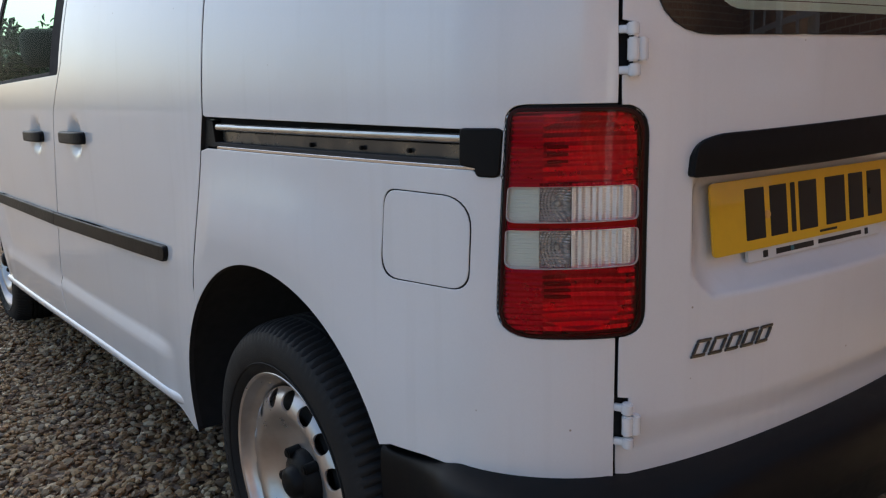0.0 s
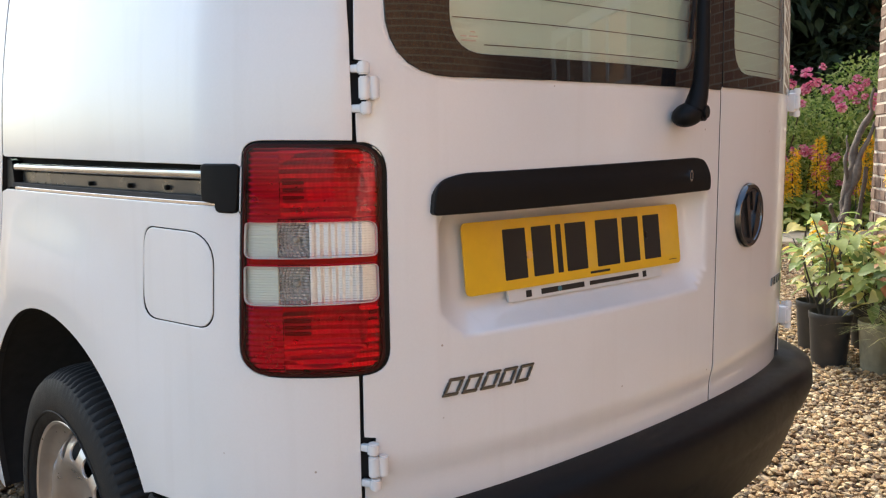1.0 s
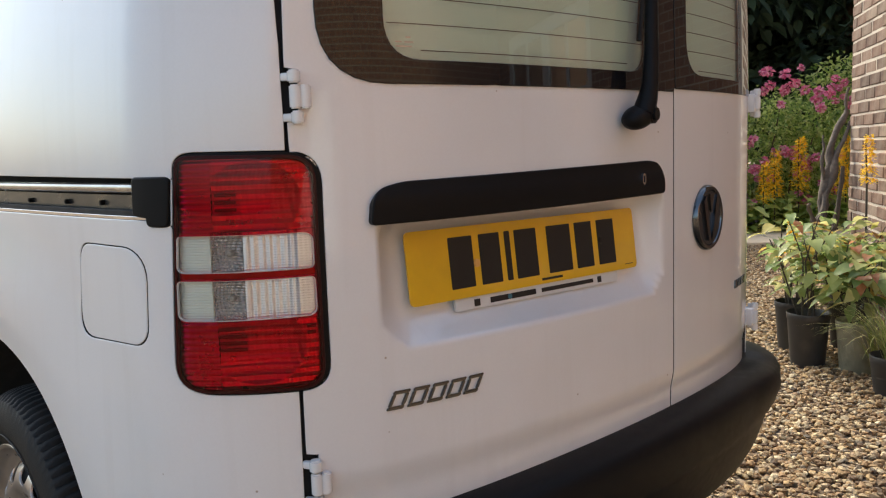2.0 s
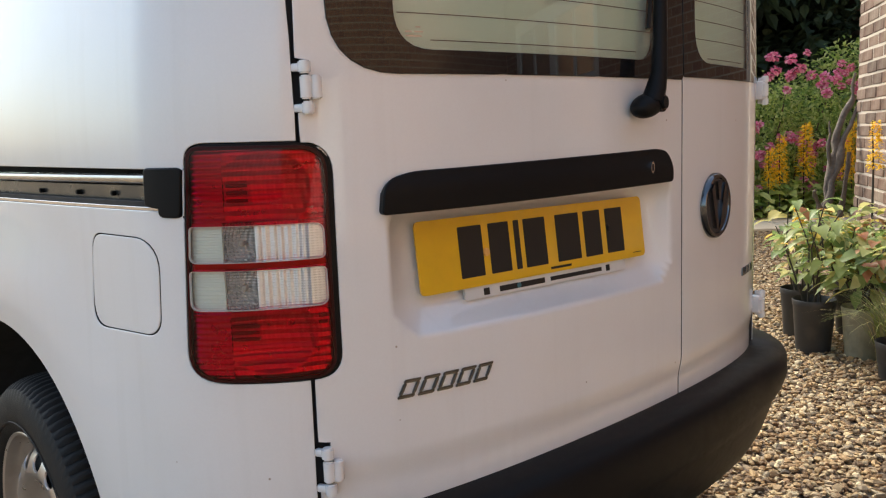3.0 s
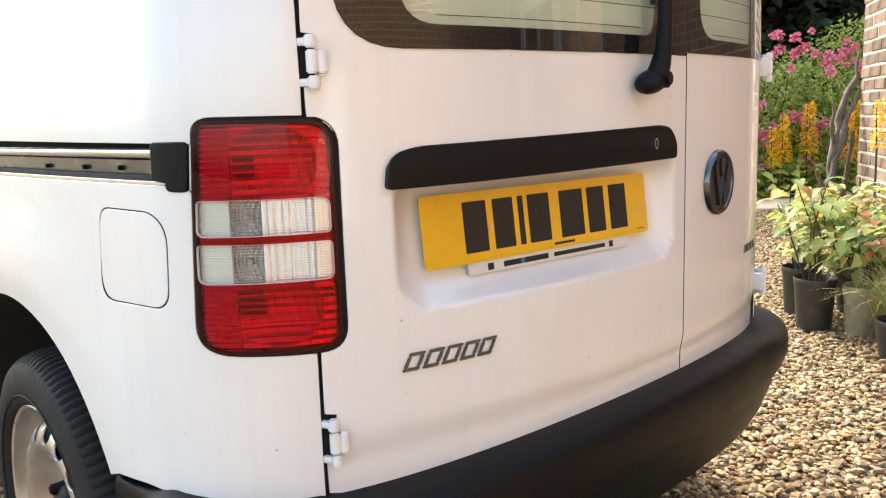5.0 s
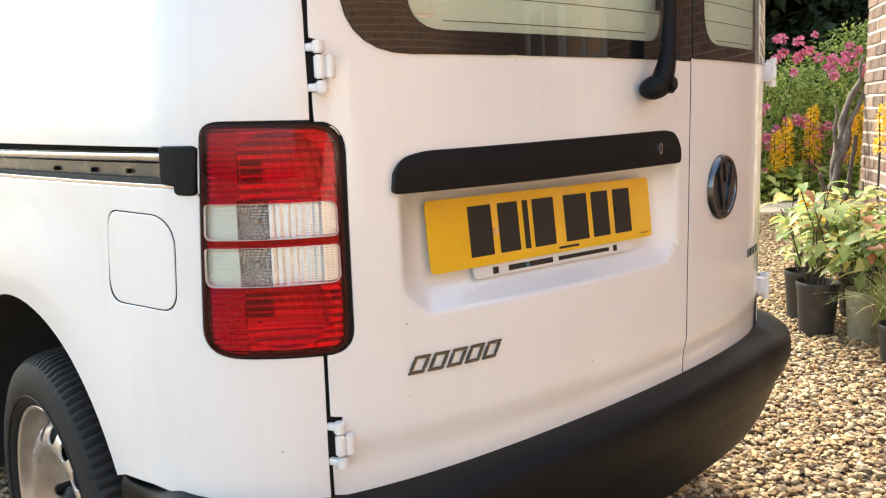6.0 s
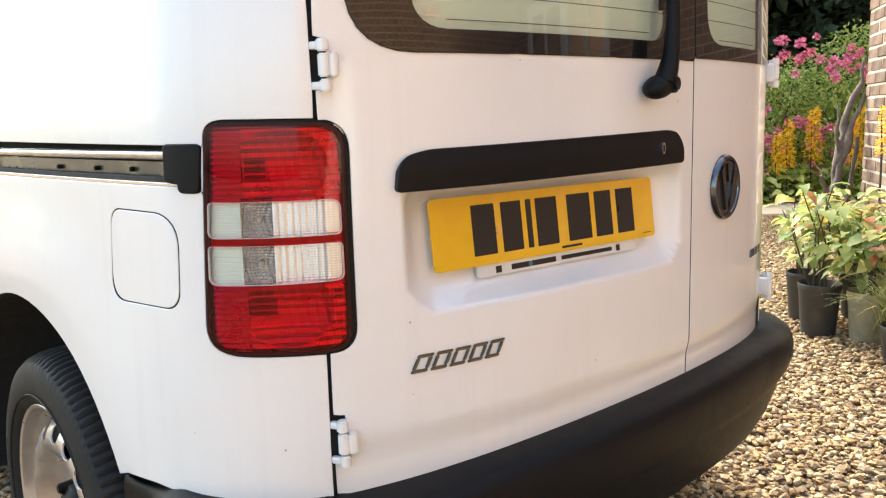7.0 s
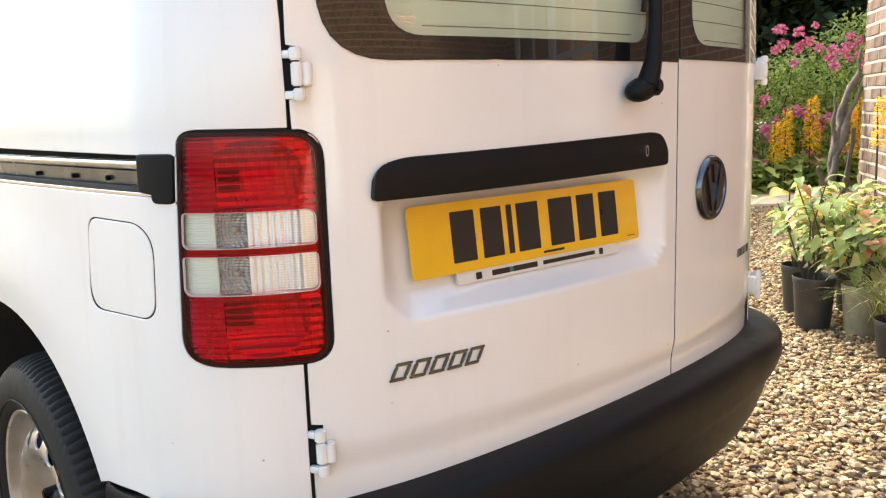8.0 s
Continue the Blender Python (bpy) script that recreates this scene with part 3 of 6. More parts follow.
    # wheel-arch liners
    for cy in (ARCH_Y, ARCH_Y + WHEELBASE - 0.03):
        vs, fs = [], []
        for i in range(33):
            a = radians(-10 + 200 * i / 32)
            for x, rr in ((None, 0.4125), (0.55, 0.405), (0.55, 0.0)):
                if x is None:
                    x = side_w(cy + rr * math.cos(a), max(0.3, ARCH_Z + rr * math.sin(a))) + 0.001
                vs.append((x if mirror else -x, cy + rr * math.cos(a), ARCH_Z + rr * math.sin(a)))
            if i:
                for j in (0, 1):
                    fs.append((3 * i - 3 + j, 3 * i + j, 3 * i + j + 1, 3 * i - 3 + j + 1))
        raw("arch_liner", vs, fs, BLACK, van, "black wheel arch liner")


# ---- rear doors ----
def door_relief(x, z):
    d = sd_box(x, z, -0.222, 0.882, 0.3275, 0.105, 0.060)
    seat = (0.0435 - 0.0869 * (x + 0.48) + 0.119 * (z - 0.94)) + 0.014
    t = min(1, max(0, -d / 0.048))
    out = -(1 - (1 - t) ** 1.8) * max(0.0, seat - rear_y(x, z))
    out -= 0.007 * smooth_step((0.615 - z) / 0.05)
    return out


def notch(z0, z1, side):
    return [(side * -0.656, z0), (side * -0.642, z0 + 0.003), (side * -0.641, z1 - 0.003), (side * -0.656, z1)]


lamp_right = sorted((p for p in LAMP_CUT if p[0] > 0.196), key=lambda p: (90 + math.degrees(math.atan2(p[1] - 0.9015, p[0] - 0.196))) % 360)
left_edge = [(-0.655, 0.511)] + notch(0.571, 0.648, 1) + [(-0.6555, lamp_right[0][1])] + [(u - ARC + corner(math.pi / 2, z)[0], z) for u, z in lamp_right] + [(-0.6555, lamp_right[-1][1])] + notch(1.100, 1.173, 1) + [(-0.652, 1.3), (-0.648, 1.70)]
rear_win = rounded([(-0.585, 1.172), (0.115, 1.172), (0.115, 1.60), (-0.565, 1.60)], 0.07)
panel("rear_door", rear_chart, rounded(left_edge + [(0.1405, 1.70), (0.1405, 0.527), (-0.15, 0.526), (-0.45, 0.519)], [0.012] + [0.0] * (len(left_edge) - 2) + [0.04, 0.02, 0.006, 0.0, 0.0]), PAINT, van, "wide white rear door with a recess for the number plate", holes=[rear_win], step=0.011, disp=door_relief)
right_edge = [(0.664, 0.511), (0.664, 0.8), (0.664, 1.1), (0.660, 1.3), (0.652, 1.70)]
rear_win_r = rounded([(0.175, 1.178), (0.575, 1.178), (0.56, 1.60), (0.175, 1.60)], 0.06)
panel("rear_door", rear_chart, [(0.45, 0.521), (0.148, 0.527), (0.148, 1.70)] + right_edge[::-1], PAINT, van, "narrow white rear door", holes=[rear_win_r], step=0.014, disp=lambda x, z: -0.007 * smooth_step((0.615 - z) / 0.05))
# dark strip added behind the centre gap, again for its shade
ribbon("centre_gap_shade", rear_chart, [(0.144, 0.54), (0.144, 1.1), (0.144, 1.70)], 0.03, -0.010, RUBBER, van)
# door glass: black printed border round a clear field, pale sheet added behind
for g_out, g_in, w_all in ((rounded([(-0.620, 1.1515), (0.1415, 1.1545), (0.1415, 1.63), (-0.603, 1.63)], [0.098, 0.008, 0.008, 0.08]), rounded([(-0.528, 1.184), (0.037, 1.184), (0.037, 1.60), (-0.515, 1.60)], [0.06, 0.05, 0.06, 0.06]), (-0.60, 0.13)),
                           (rounded([(0.147, 1.160), (0.622, 1.162), (0.60, 1.63), (0.147, 1.63)], [0.006, 0.012, 0.05, 0.006]), rounded([(0.193, 1.188), (0.500, 1.188), (0.49, 1.60), (0.193, 1.60)], [0.07, 0.02, 0.05, 0.06]), (0.16, 0.59))):
    glass = panel("rear_glass", rear_chart, g_in, GLASS, van, "green-tinted rear window glass", step=0.03, off=0.0025, thick=0)
    glass.visible_shadow = False
    panel("glass_border", rear_chart, g_out, FRIT, glass, "black printed glass border", holes=[g_in], step=0.02, off=0.0028, thick=0.006, lip=0.001)
    # added sheet that gives the glass its pale brightness
    panel("glass_backing", rear_chart, [(w_all[0] + 0.03, 1.165), (w_all[1] - 0.02, 1.165), (w_all[1] - 0.02, 1.64), (w_all[0] + 0.03, 1.64)], PALE_SHEET, van, "pale sheet added close behind the glass", step=0.05, off=-0.006, thick=0)
    for k in range(11):
        z = 1.198 + 0.036 * k
        x0, x1 = min(p[0] for p in g_in) + 0.006, max(p[0] for p in g_in) - 0.006
        ins = 0.05 if k == 0 else 0.0
        ribbon("heater_wire", rear_chart, [(x0 + ins, z), (x1 - ins, z)], 0.0013, 0.0012, RUBBER, glass)

for a, b, w_ in ((-0.505, 1.2085, 0.010), (-0.489, 1.2085, 0.014), (-0.497, 1.2025, 0.024), (-0.490, 1.2150, 0.008)):      # maker's mark etched in the glass, as plain bars
    panel("glass_mark", rear_chart, rect(a - w_ / 2, a + w_ / 2, b - 0.0010, b + 0.0010, 0.0005), STEEL, van, step=0.02, off=0.0032, thick=0)

# black grip above the plate
panel("grip", rear_chart, rounded([(-0.5565, 0.961), (0.084, 0.968), (0.085, 1.019), (0.05, 1.0245), (-0.512, 1.0145), (-0.552, 1.004)], [0.004, 0.006, 0.028, 0.02, 0.03, 0.02]), BLACK_PLASTIC, van, "long black plastic door grip", step=0.012, off=0.014, disp=lambda x, z: -0.010 * smooth_step((z - 0.985) / 0.04) , thick=0.05, lip=0.003)
p, n = laid(rear_chart, None, 0.0115)(0.012, 0.995)
m = Matrix.Translation(p) @ n.to_track_quat("Z", "Y").to_matrix().to_4x4()
part("lock", cyl(1, 0.006, m @ Matrix.Diagonal((0.0055, 0.0105, 1, 1)), 20), CHROME, van, "oval chrome key lock")
part("lock_slot", box(0.002, 0.012, 0.002, m @ Matrix.Translation((0, 0, 0.0032))), BLACK, van)

# ---- number plate: yellow, the characters as plain bars ----
PL, PR = Vector((-0.48, 0.043, 0.94)), Vector((0.038, -0.002, 0.94))
px_ = (PR - PL).normalized()
pz_ = Vector((0, 0.119, 0.993))
pz_ = (pz_ - px_ * pz_.dot(px_)).normalized()
py_ = px_.cross(pz_)            # outward
if py_.y > 0:
    py_ = -py_
plate_m = Matrix.Translation((PL + PR) / 2 - pz_ * 0.0555) @ Matrix((px_, pz_, py_)).transposed().to_4x4()


def flat(points, h, z, m, bevel=0.0006):
    """A thin flat piece from an outline in its own plane."""
    bm = bmesh.new()
    f = bm.faces.new([bm.verts.new((a, b, z)) for a, b in points])
    if f.normal.z < 0 or f.calc_area() and sum(a[0] * b[1] - b[0] * a[1] for a, b in zip(points, points[1:] + points[:1])) < 0:
        f.normal_flip()
    r = bmesh.ops.extrude_face_region(bm, geom=[f])
    bmesh.ops.translate(bm, verts=[v for v in r["geom"] if isinstance(v, bmesh.types.BMVert)], vec=(0, 0, h))
    bmesh.ops.transform(bm, matrix=m, verts=bm.verts[:])
    bmesh.ops.recalc_face_normals(bm, faces=bm.faces[:])
    return bm


plate = part("number_plate", flat(rect(-0.266, 0.260, -0.0555, 0.0555, 0.010), 0.003, 0.0, plate_m), YELLOW, van, "yellow reflective number plate", smooth=False)
for k, (a, w_) in enumerate(((-0.186, 0.052), (-0.124, 0.048), (-0.069, 0.016), (-0.047, 0.054), (0.028, 0.062), (0.098, 0.048), (0.156, 0.050))):
    part("plate_bar", flat(rect(a, a + w_ - 0.004, -0.040, 0.040, 0.002), 0.0006, 0.003, plate_m), PLATE_BLACK, plate, smooth=False)
part("plate_bar", flat(rect(0.008, 0.058, -0.0500, -0.0460, 0.0004), 0.0004, 0.003, plate_m), PLATE_BLACK, plate, smooth=False)
part("plate_bar", flat(rect(0.226, 0.248, -0.0475, -0.0462, 0.0002), 0.0004, 0.003, plate_m), PLATE_BLACK, plate, smooth=False)
part("plate_screw", cyl(0.0065, 0.004, plate_m @ Matrix.Translation((-0.132, -0.004, 0.004)), 14, bevel=0.001), material("yellow_screw_cap", (0.75, 0.42, 0.12), 0.4), plate, "orange screw cap")
part("plate_screw", cyl(0.0065, 0.004, plate_m @ Matrix.Translation((0.165, 0.004, 0.004)), 14, bevel=0.001), PLATE_BLACK, plate, "black screw cap")
holder = part("plate_holder", flat(rect(-0.180, 0.205, -0.075, -0.050, 0.005), 0.005, -0.006, plate_m), PLATE_WHITE, van, "white strip of the plate holder", smooth=False)
for a, b, h in ((-0.142, -0.130, 0.011), (-0.108, -0.068, 0.009), (-0.062, -0.006, 0.009), (0.008, 0.138, 0.007), (0.150, 0.160, 0.011)):
    part("holder_bar", flat(rect(a, b, -0.066 - h / 2, -0.066 + h / 2, 0.001), 0.0006, -0.001, plate_m), PLATE_BLACK, holder, smooth=False)
part("holder_dot", cyl(0.0045, 0.001, plate_m @ Matrix.Translation((-0.066, -0.066, 0.0)), 12), material("blue_green_print", (0.05, 0.16, 0.20), 0.4), holder)

# ---- badges: plain shapes ----
def badge_piece(chart_x, chart_z, points, h=0.004, mat=DARK_CHROME, parent=van, name="badge_bar", label=""):
    p, n = laid(rear_chart, None, 0.0)(chart_x, chart_z)
    t = Vector((1, 0, 0))
    t = (t - n * t.dot(n)).normalized()
    up = n.cross(t)
    m = Matrix.Translation(p) @ Matrix((t, up, n)).transposed().to_4x4()
    bm = flat(points, h, 0.0, m)
    es = [e for e in bm.edges if len(e.link_faces) == 2 and e.calc_face_angle(0) > 0.6]
    bmesh.ops.bevel(bm, geom=es, offset=min(0.0012, h * 0.3), segments=2, affect="EDGES")
    return part(name, bm, mat, parent, label)


for k in range(5):                              # slanted chrome frames in place of the letters
    cx, lean = -0.5275 + 0.0318 * k, 0.0065
    shear = lambda x, z: (x + lean * z / 0.0125, z)
    for x0_, x1_, z0_, z1_ in ((-0.0135, 0.0135, 0.0085, 0.0135), (-0.0135, 0.0135, -0.0135, -0.0085), (-0.0135, -0.0075, -0.0083, 0.0083), (0.0075, 0.0135, -0.0083, 0.0083)):
        badge_piece(cx, 0.7035, [shear(x0_, z0_), shear(x1_, z0_), shear(x1_, z1_), shear(x0_, z1_)], label="dark chrome model badge bar" if k == 0 else "")
p, n = laid(rear_chart, None, 0.0)(0.289, 0.902)
m = Matrix.Translation(p) @ n.to_track_quat("Z", "Y").to_matrix().to_4x4()
roundel = part("round_badge", lathe([(0.001, 0.006), (0.056, 0.006), (0.058, 0.010), (0.064, 0.011), (0.0675, 0.007), (0.068, 0.0)], 48, m=m), DARK_CHROME, van, "round chrome badge with dark centre")
part("badge_disc", cyl(0.056, 0.004, m @ Matrix.Translation((0, 0, 0.006)), 40), material("badge_dark", (0.03, 0.03, 0.032), 0.2), roundel, "dark badge centre")
for pts in ([(-0.040, 0.036), (-0.028, 0.046), (-0.002, -0.048), (-0.014, -0.046)], [(0.040, 0.036), (0.028, 0.046), (0.002, -0.048), (0.014, -0.046)], [(-0.010, 0.050), (0.010, 0.050), (0.004, 0.012), (-0.004, 0.012)]):
    bm = flat(pts, 0.006, 0.007, m)
    part("badge_bar", bm, DARK_CHROME, roundel, smooth=False)
for k in range(4):
    badge_piece(0.478 + 0.027 * k, 0.733, [(-0.010, -0.0095), (0.009, -0.0095), (0.012, 0.0095), (-0.007, 0.0095)], 0.003)


# ---- hinges ----
def hinge(zc, mirror=False):
    hinge_ob = new("door_hinge")
    hinge_ob.parent = van
    both = laid(rear_chart, None, 0.008)
    for dz, h, dx, r, wing in ((0.0260, 0.018, 0.0, 0.0085, True), (0.0, 0.032, 0.0005, 0.0080, False), (0.0, 0.032, 0.0125, 0.0076, False), (-0.0265, 0.018, 0.002, 0.0083, True)):
        p, n = both(-0.6475 + dx, zc + dz)
        bm = cyl(r, h - 0.001, Matrix.Translation(p), 18, bevel=0.002)
        if wing:                                # tapered arm back to the pillar
            q, _ = laid(rear_chart, None, -0.004)(-0.6585, zc + dz)
            d = q - p
            b2 = box(d.length + 0.006, 0.010, h * 0.62, Matrix.Translation((p + q) / 2) @ pose(0, 0, 0, 0, 0, math.degrees(math.atan2(d.y, d.x))), 0.003)
            me = bpy.data.meshes.new("t")
            b2.to_mesh(me)
            b2.free()
            bm.from_mesh(me)
            bpy.data.meshes.remove(me)
        if mirror and dx > 0.01:                # block that carries the knuckles
            me = bpy.data.meshes.new("t")
            b2 = box(0.032, 0.030, 0.044, Matrix.Translation(p + Vector((-0.006, 0.016, 0))), 0.004)
            b2.to_mesh(me)
            b2.free()
            bm.from_mesh(me)
            bpy.data.meshes.remove(me)
        if mirror:
            bmesh.ops.transform(bm, matrix=Matrix.Translation((0.020, -0.004, 0.014)) @ Matrix.Diagonal((-1, 1, 1, 1)), verts=bm.verts[:])
            bmesh.ops.reverse_faces(bm, faces=bm.faces[:])
        part("hinge_knuckle", bm, PAINT, hinge_ob)
    hinge_ob["label"] = "white painted door hinge"


for zc in (1.1335, 0.606):
    for mi in (False, True):
        hinge(zc, mi)


# ---- tail lamps ----
def side_ribs(u, z):
    """Deep level ribs, rounded and broken into short beads."""
    return 0.0038 * abs(math.sin(math.pi * z / 0.0083)) * (0.94 + 0.06 * math.sin(2 * math.pi * u / 0.0060))


def pillow_relief(u, z):
    """Rows of small pillows, hollowed round the bulb."""
    d = 0.0003 * math.sin(2 * math.pi * (u + 0.2 * z) / 0.0118) + 0.0006 * math.sin(2 * math.pi * z / 0.0115)
    for zc in (1.000, 0.803):
        q = math.hypot(u - 0.150, z - zc) / 0.052
        if q < 1:
            d -= 0.016 * (1 - q * q)
    return d


def flute_relief(u, z):
    """Upright flutes."""
    return 0.0016 * abs(math.sin(math.pi * (u - 0.137) / 0.0078)) + 0.006 * ((u - 0.165) / 0.03) ** 2


def bowl_relief(u, z):
    zc = 0.931 if z > 0.9 else 0.870
    q = math.hypot((u - 0.122) / 0.020, (z - zc) / 0.026)
    return -0.010 * max(0.0, 1 - q * q)


BULB = material("bulb_glass", (0.40, 0.38, 0.34), 0.2)
SLAT = material("lamp_vent_slat", (0.26, 0.20, 0.20), 0.5, vary=0.1)
for mirror in (False, True):
    sq = (lambda poly: [(0.0635 + (a - 0.0635) * 0.42, b) for a, b in poly]) if mirror else list
    tail = new("tail_lamp")
    tail.parent = van
    tail["label"] = "tall red and clear tail lamp in a black surround"
    field = rounded([(0.0652, 0.7428), (0.2222, 0.7412), (0.2200, 1.0575), (0.0772, 1.0612)], [0.038, 0.032, 0.036, 0.014])
    rim_in = rounded([(0.0672, 0.7455), (0.2192, 0.7440), (0.2170, 1.0540), (0.0790, 1.0580)], [0.036, 0.030, 0.034, 0.012])
    bulge = lambda u, z: 0.005 * (1 - ((z - 0.902) / 0.17) ** 2) * (1 - ((u - 0.14) / 0.1) ** 2)
    panel("lamp_surround", wrap_chart, sq(LAMP), BLACK_PLASTIC, tail, "black lamp surround", holes=[sq(field)], step=0.008, off=0.0015, thick=0.010, lip=0.0012, mirror=mirror)
    panel("lens_rim", wrap_chart, sq(field), DARK_RED, tail, "dark red lens rim", holes=[sq(rim_in)], step=0.008, off=0.0035, thick=0.006, lip=0.001, mirror=mirror)
    c1 = rounded([(0.0745, 0.9065), (0.2145, 0.9070), (0.2140, 0.9560), (0.0765, 0.9565)], [0.010, 0.008, 0.014, 0.006])
    c2 = rounded([(0.0725, 0.8415), (0.2160, 0.8425), (0.2150, 0.8965), (0.0740, 0.8965)], [0.012, 0.012, 0.008, 0.006])
    lens = panel("red_lens", wrap_chart, sq(rim_in), RED, tail, "red moulded lens", holes=[sq(c1), sq(c2)], step=0.010, off=0.005, disp=bulge, thick=0, mirror=mirror)
    for cz, clear, words in ((0.9315, c1, "clear reversing lens"), (0.8695, c2, "clear indicator lens")):
        panel("clear_lens", wrap_chart, sq(clear), CLEAR, tail, words, step=0.010, off=0.0055, disp=bulge, thick=0, mirror=mirror)
        inner = [(0.145 + (a - 0.145) * 0.9945, cz + (b - cz) * 0.984) for a, b in clear]
        panel("lens_edge", wrap_chart, sq(clear), WHITE_RIM, tail, "pale moulded edge", holes=[sq(inner)], step=0.012, off=0.0030, disp=bulge, thick=0.004, lip=0.0004, mirror=mirror)
    fine = 0.0021 if not mirror else 0.012
    for z0_, z1_ in ((0.960, 1.056), (0.7455, 0.8385)):
        panel("side_reflector", wrap_chart, sq([(0.062, z0_), (0.1095, z0_), (0.1095, z1_), (0.062, z1_)]), MIRROR, tail, "silvered reflector with level ribs", step=fine, off=-0.006, disp=side_ribs, thick=0, mirror=mirror)
        panel("main_reflector", wrap_chart, sq([(0.1085, z0_), (0.2235, z0_), (0.2235, z1_), (0.1085, z1_)]), MIRROR, tail, "silvered pillowed reflector", step=fine, off=-0.005, disp=pillow_relief, thick=0, mirror=mirror)
    for z0_, z1_ in ((0.9025, 0.9597), (0.8388, 0.9022)):
        panel("side_reflector", wrap_chart, sq([(0.066, z0_), (0.1055, z0_), (0.1055, z1_), (0.066, z1_)]), SIDE_PLATE, tail, "pale ribbed side plate", step=0.008, off=-0.004, thick=0.004, mirror=mirror)
        panel("bulb_bowl", wrap_chart, sq([(0.1062, z0_), (0.1375, z0_), (0.1375, z1_), (0.1062, z1_)]), BULB_BOWL, tail, "grey faceted bulb bowl", step=fine * 1.5, off=-0.006, disp=bowl_relief, thick=0, mirror=mirror)
        panel("fluted_reflector", wrap_chart, sq([(0.1380, z0_), (0.1960, z0_), (0.1960, z1_), (0.1380, z1_)]), BRIGHT_MIRROR, tail, "bright fluted reflector", step=fine * 0.6, off=-0.010, disp=flute_relief, thick=0, mirror=mirror)
        panel("end_reflector", wrap_chart, sq([(0.1965, z0_), (0.2230, z0_), (0.2230, z1_), (0.1965, z1_)]), BRIGHT_MIRROR, tail, "bright ribbed end plate", step=0.008, off=-0.004, thick=0.004, mirror=mirror)
    for zc in (0.931, 0.870):
        p, n = laid(wrap_chart, None, -0.010)(0.124, zc)
        m = Matrix.Translation(p)
        if mirror:
            m = Matrix.Diagonal((-1, 1, 1, 1)) @ m
        part("bulb", lathe([(0.0005, 0.005), (0.003, 0.0045), (0.0045, 0.002), (0.0045, -0.004), (0.003, -0.008), (0.003, -0.012)], 14, m=m @ n.to_track_quat("Z", "Y").to_matrix().to_4x4()), BULB, tail)
    for u0, u1, zs in ((0.114, 0.133, (0.989, 0.999, 1.009)), (0.112, 0.137, (0.801, 0.810, 0.819)), (0.204, 0.213, (0.818, 0.827))):
        for zc in zs:
            panel("vent_slat", wrap_chart, sq([(u0, zc - 0.0012), (u1, zc - 0.0012), (u1, zc + 0.0012), (u0, zc + 0.0012)]), SLAT, tail, step=0.01, off=0.0005, thick=0.003, mirror=mirror)
    panel("lens_bar", wrap_chart, sq(rect(0.077, 0.215, 0.8985, 0.9050, 0.002)), material("red_bar", (0.55, 0.010, 0.015), 0.25, coat=0.5, vary=0.35, grain=45), lens, step=0.012, off=-0.002, thick=0.003, mirror=mirror)

# ---- wiper ----
wiper = new("rear_wiper")
wiper.parent = van
wiper["label"] = "black rear wiper on its pivot"
wb = bmesh.new()
bmesh.ops.create_uvsphere(wb, u_segments=24, v_segments=14, radius=1, matrix=pose(-0.026, -0.062, 1.104, 0, -16, -4) @ Matrix.Diagonal((0.034, 0.026, 0.021, 1)))
part("wiper_pivot", wb, BLACK_PLASTIC, wiper)
part("wiper_cap", cyl(0.016, 0.022, pose(-0.012, -0.080, 1.108, 90, 0, 8), 20, bevel=0.005), BLACK_PLASTIC, wiper)
part("wiper_arm", tube([(-0.022, -0.070, 1.110), (-0.012, -0.072, 1.135), (-0.003, -0.072, 1.16), (0.004, -0.070, 1.22), (0.014, -0.064, 1.32), (0.03, -0.052, 1.45), (0.04, -0.03, 1.58)], [0.020, 0.0175, 0.0145, 0.0125, 0.0115, 0.010, 0.007], 12), BLACK_PLASTIC, wiper)
part("wiper_blade", tube([(0.02, -0.035, 1.24), (0.052, -0.028, 1.42), (0.07, 0.0, 1.60)], [0.005, 0.007, 0.005], 6), RUBBER, wiper)

# ---- bumper ----
prof = [(-0.030, 0.548), (-0.004, 0.546), (0.004, 0.545), (0.026, 0.5415), (0.046, 0.5345), (0.055, 0.526), (0.0600, 0.512), (0.0615, 0.485), (0.0605, 0.452), (0.0580, 0.440), (0.0540, 0.431), (0.0520, 0.424), (0.0470, 0.400), (0.030, 0.35), (0.012, 0.315), (-0.010, 0.295), (-0.07, 0.285)]
us = [-0.180 + 0.180 * i / 12 for i in range(12)] + [ARC * i / 12 for i in range(13)]
mid = [ARC + (0.668) * i / 22 for i in range(1, 23)]
vs, fs = [], []
cols = us + mid
full = [(u, False) for u in cols] + [(u, True) for u in reversed(cols[:-1])]
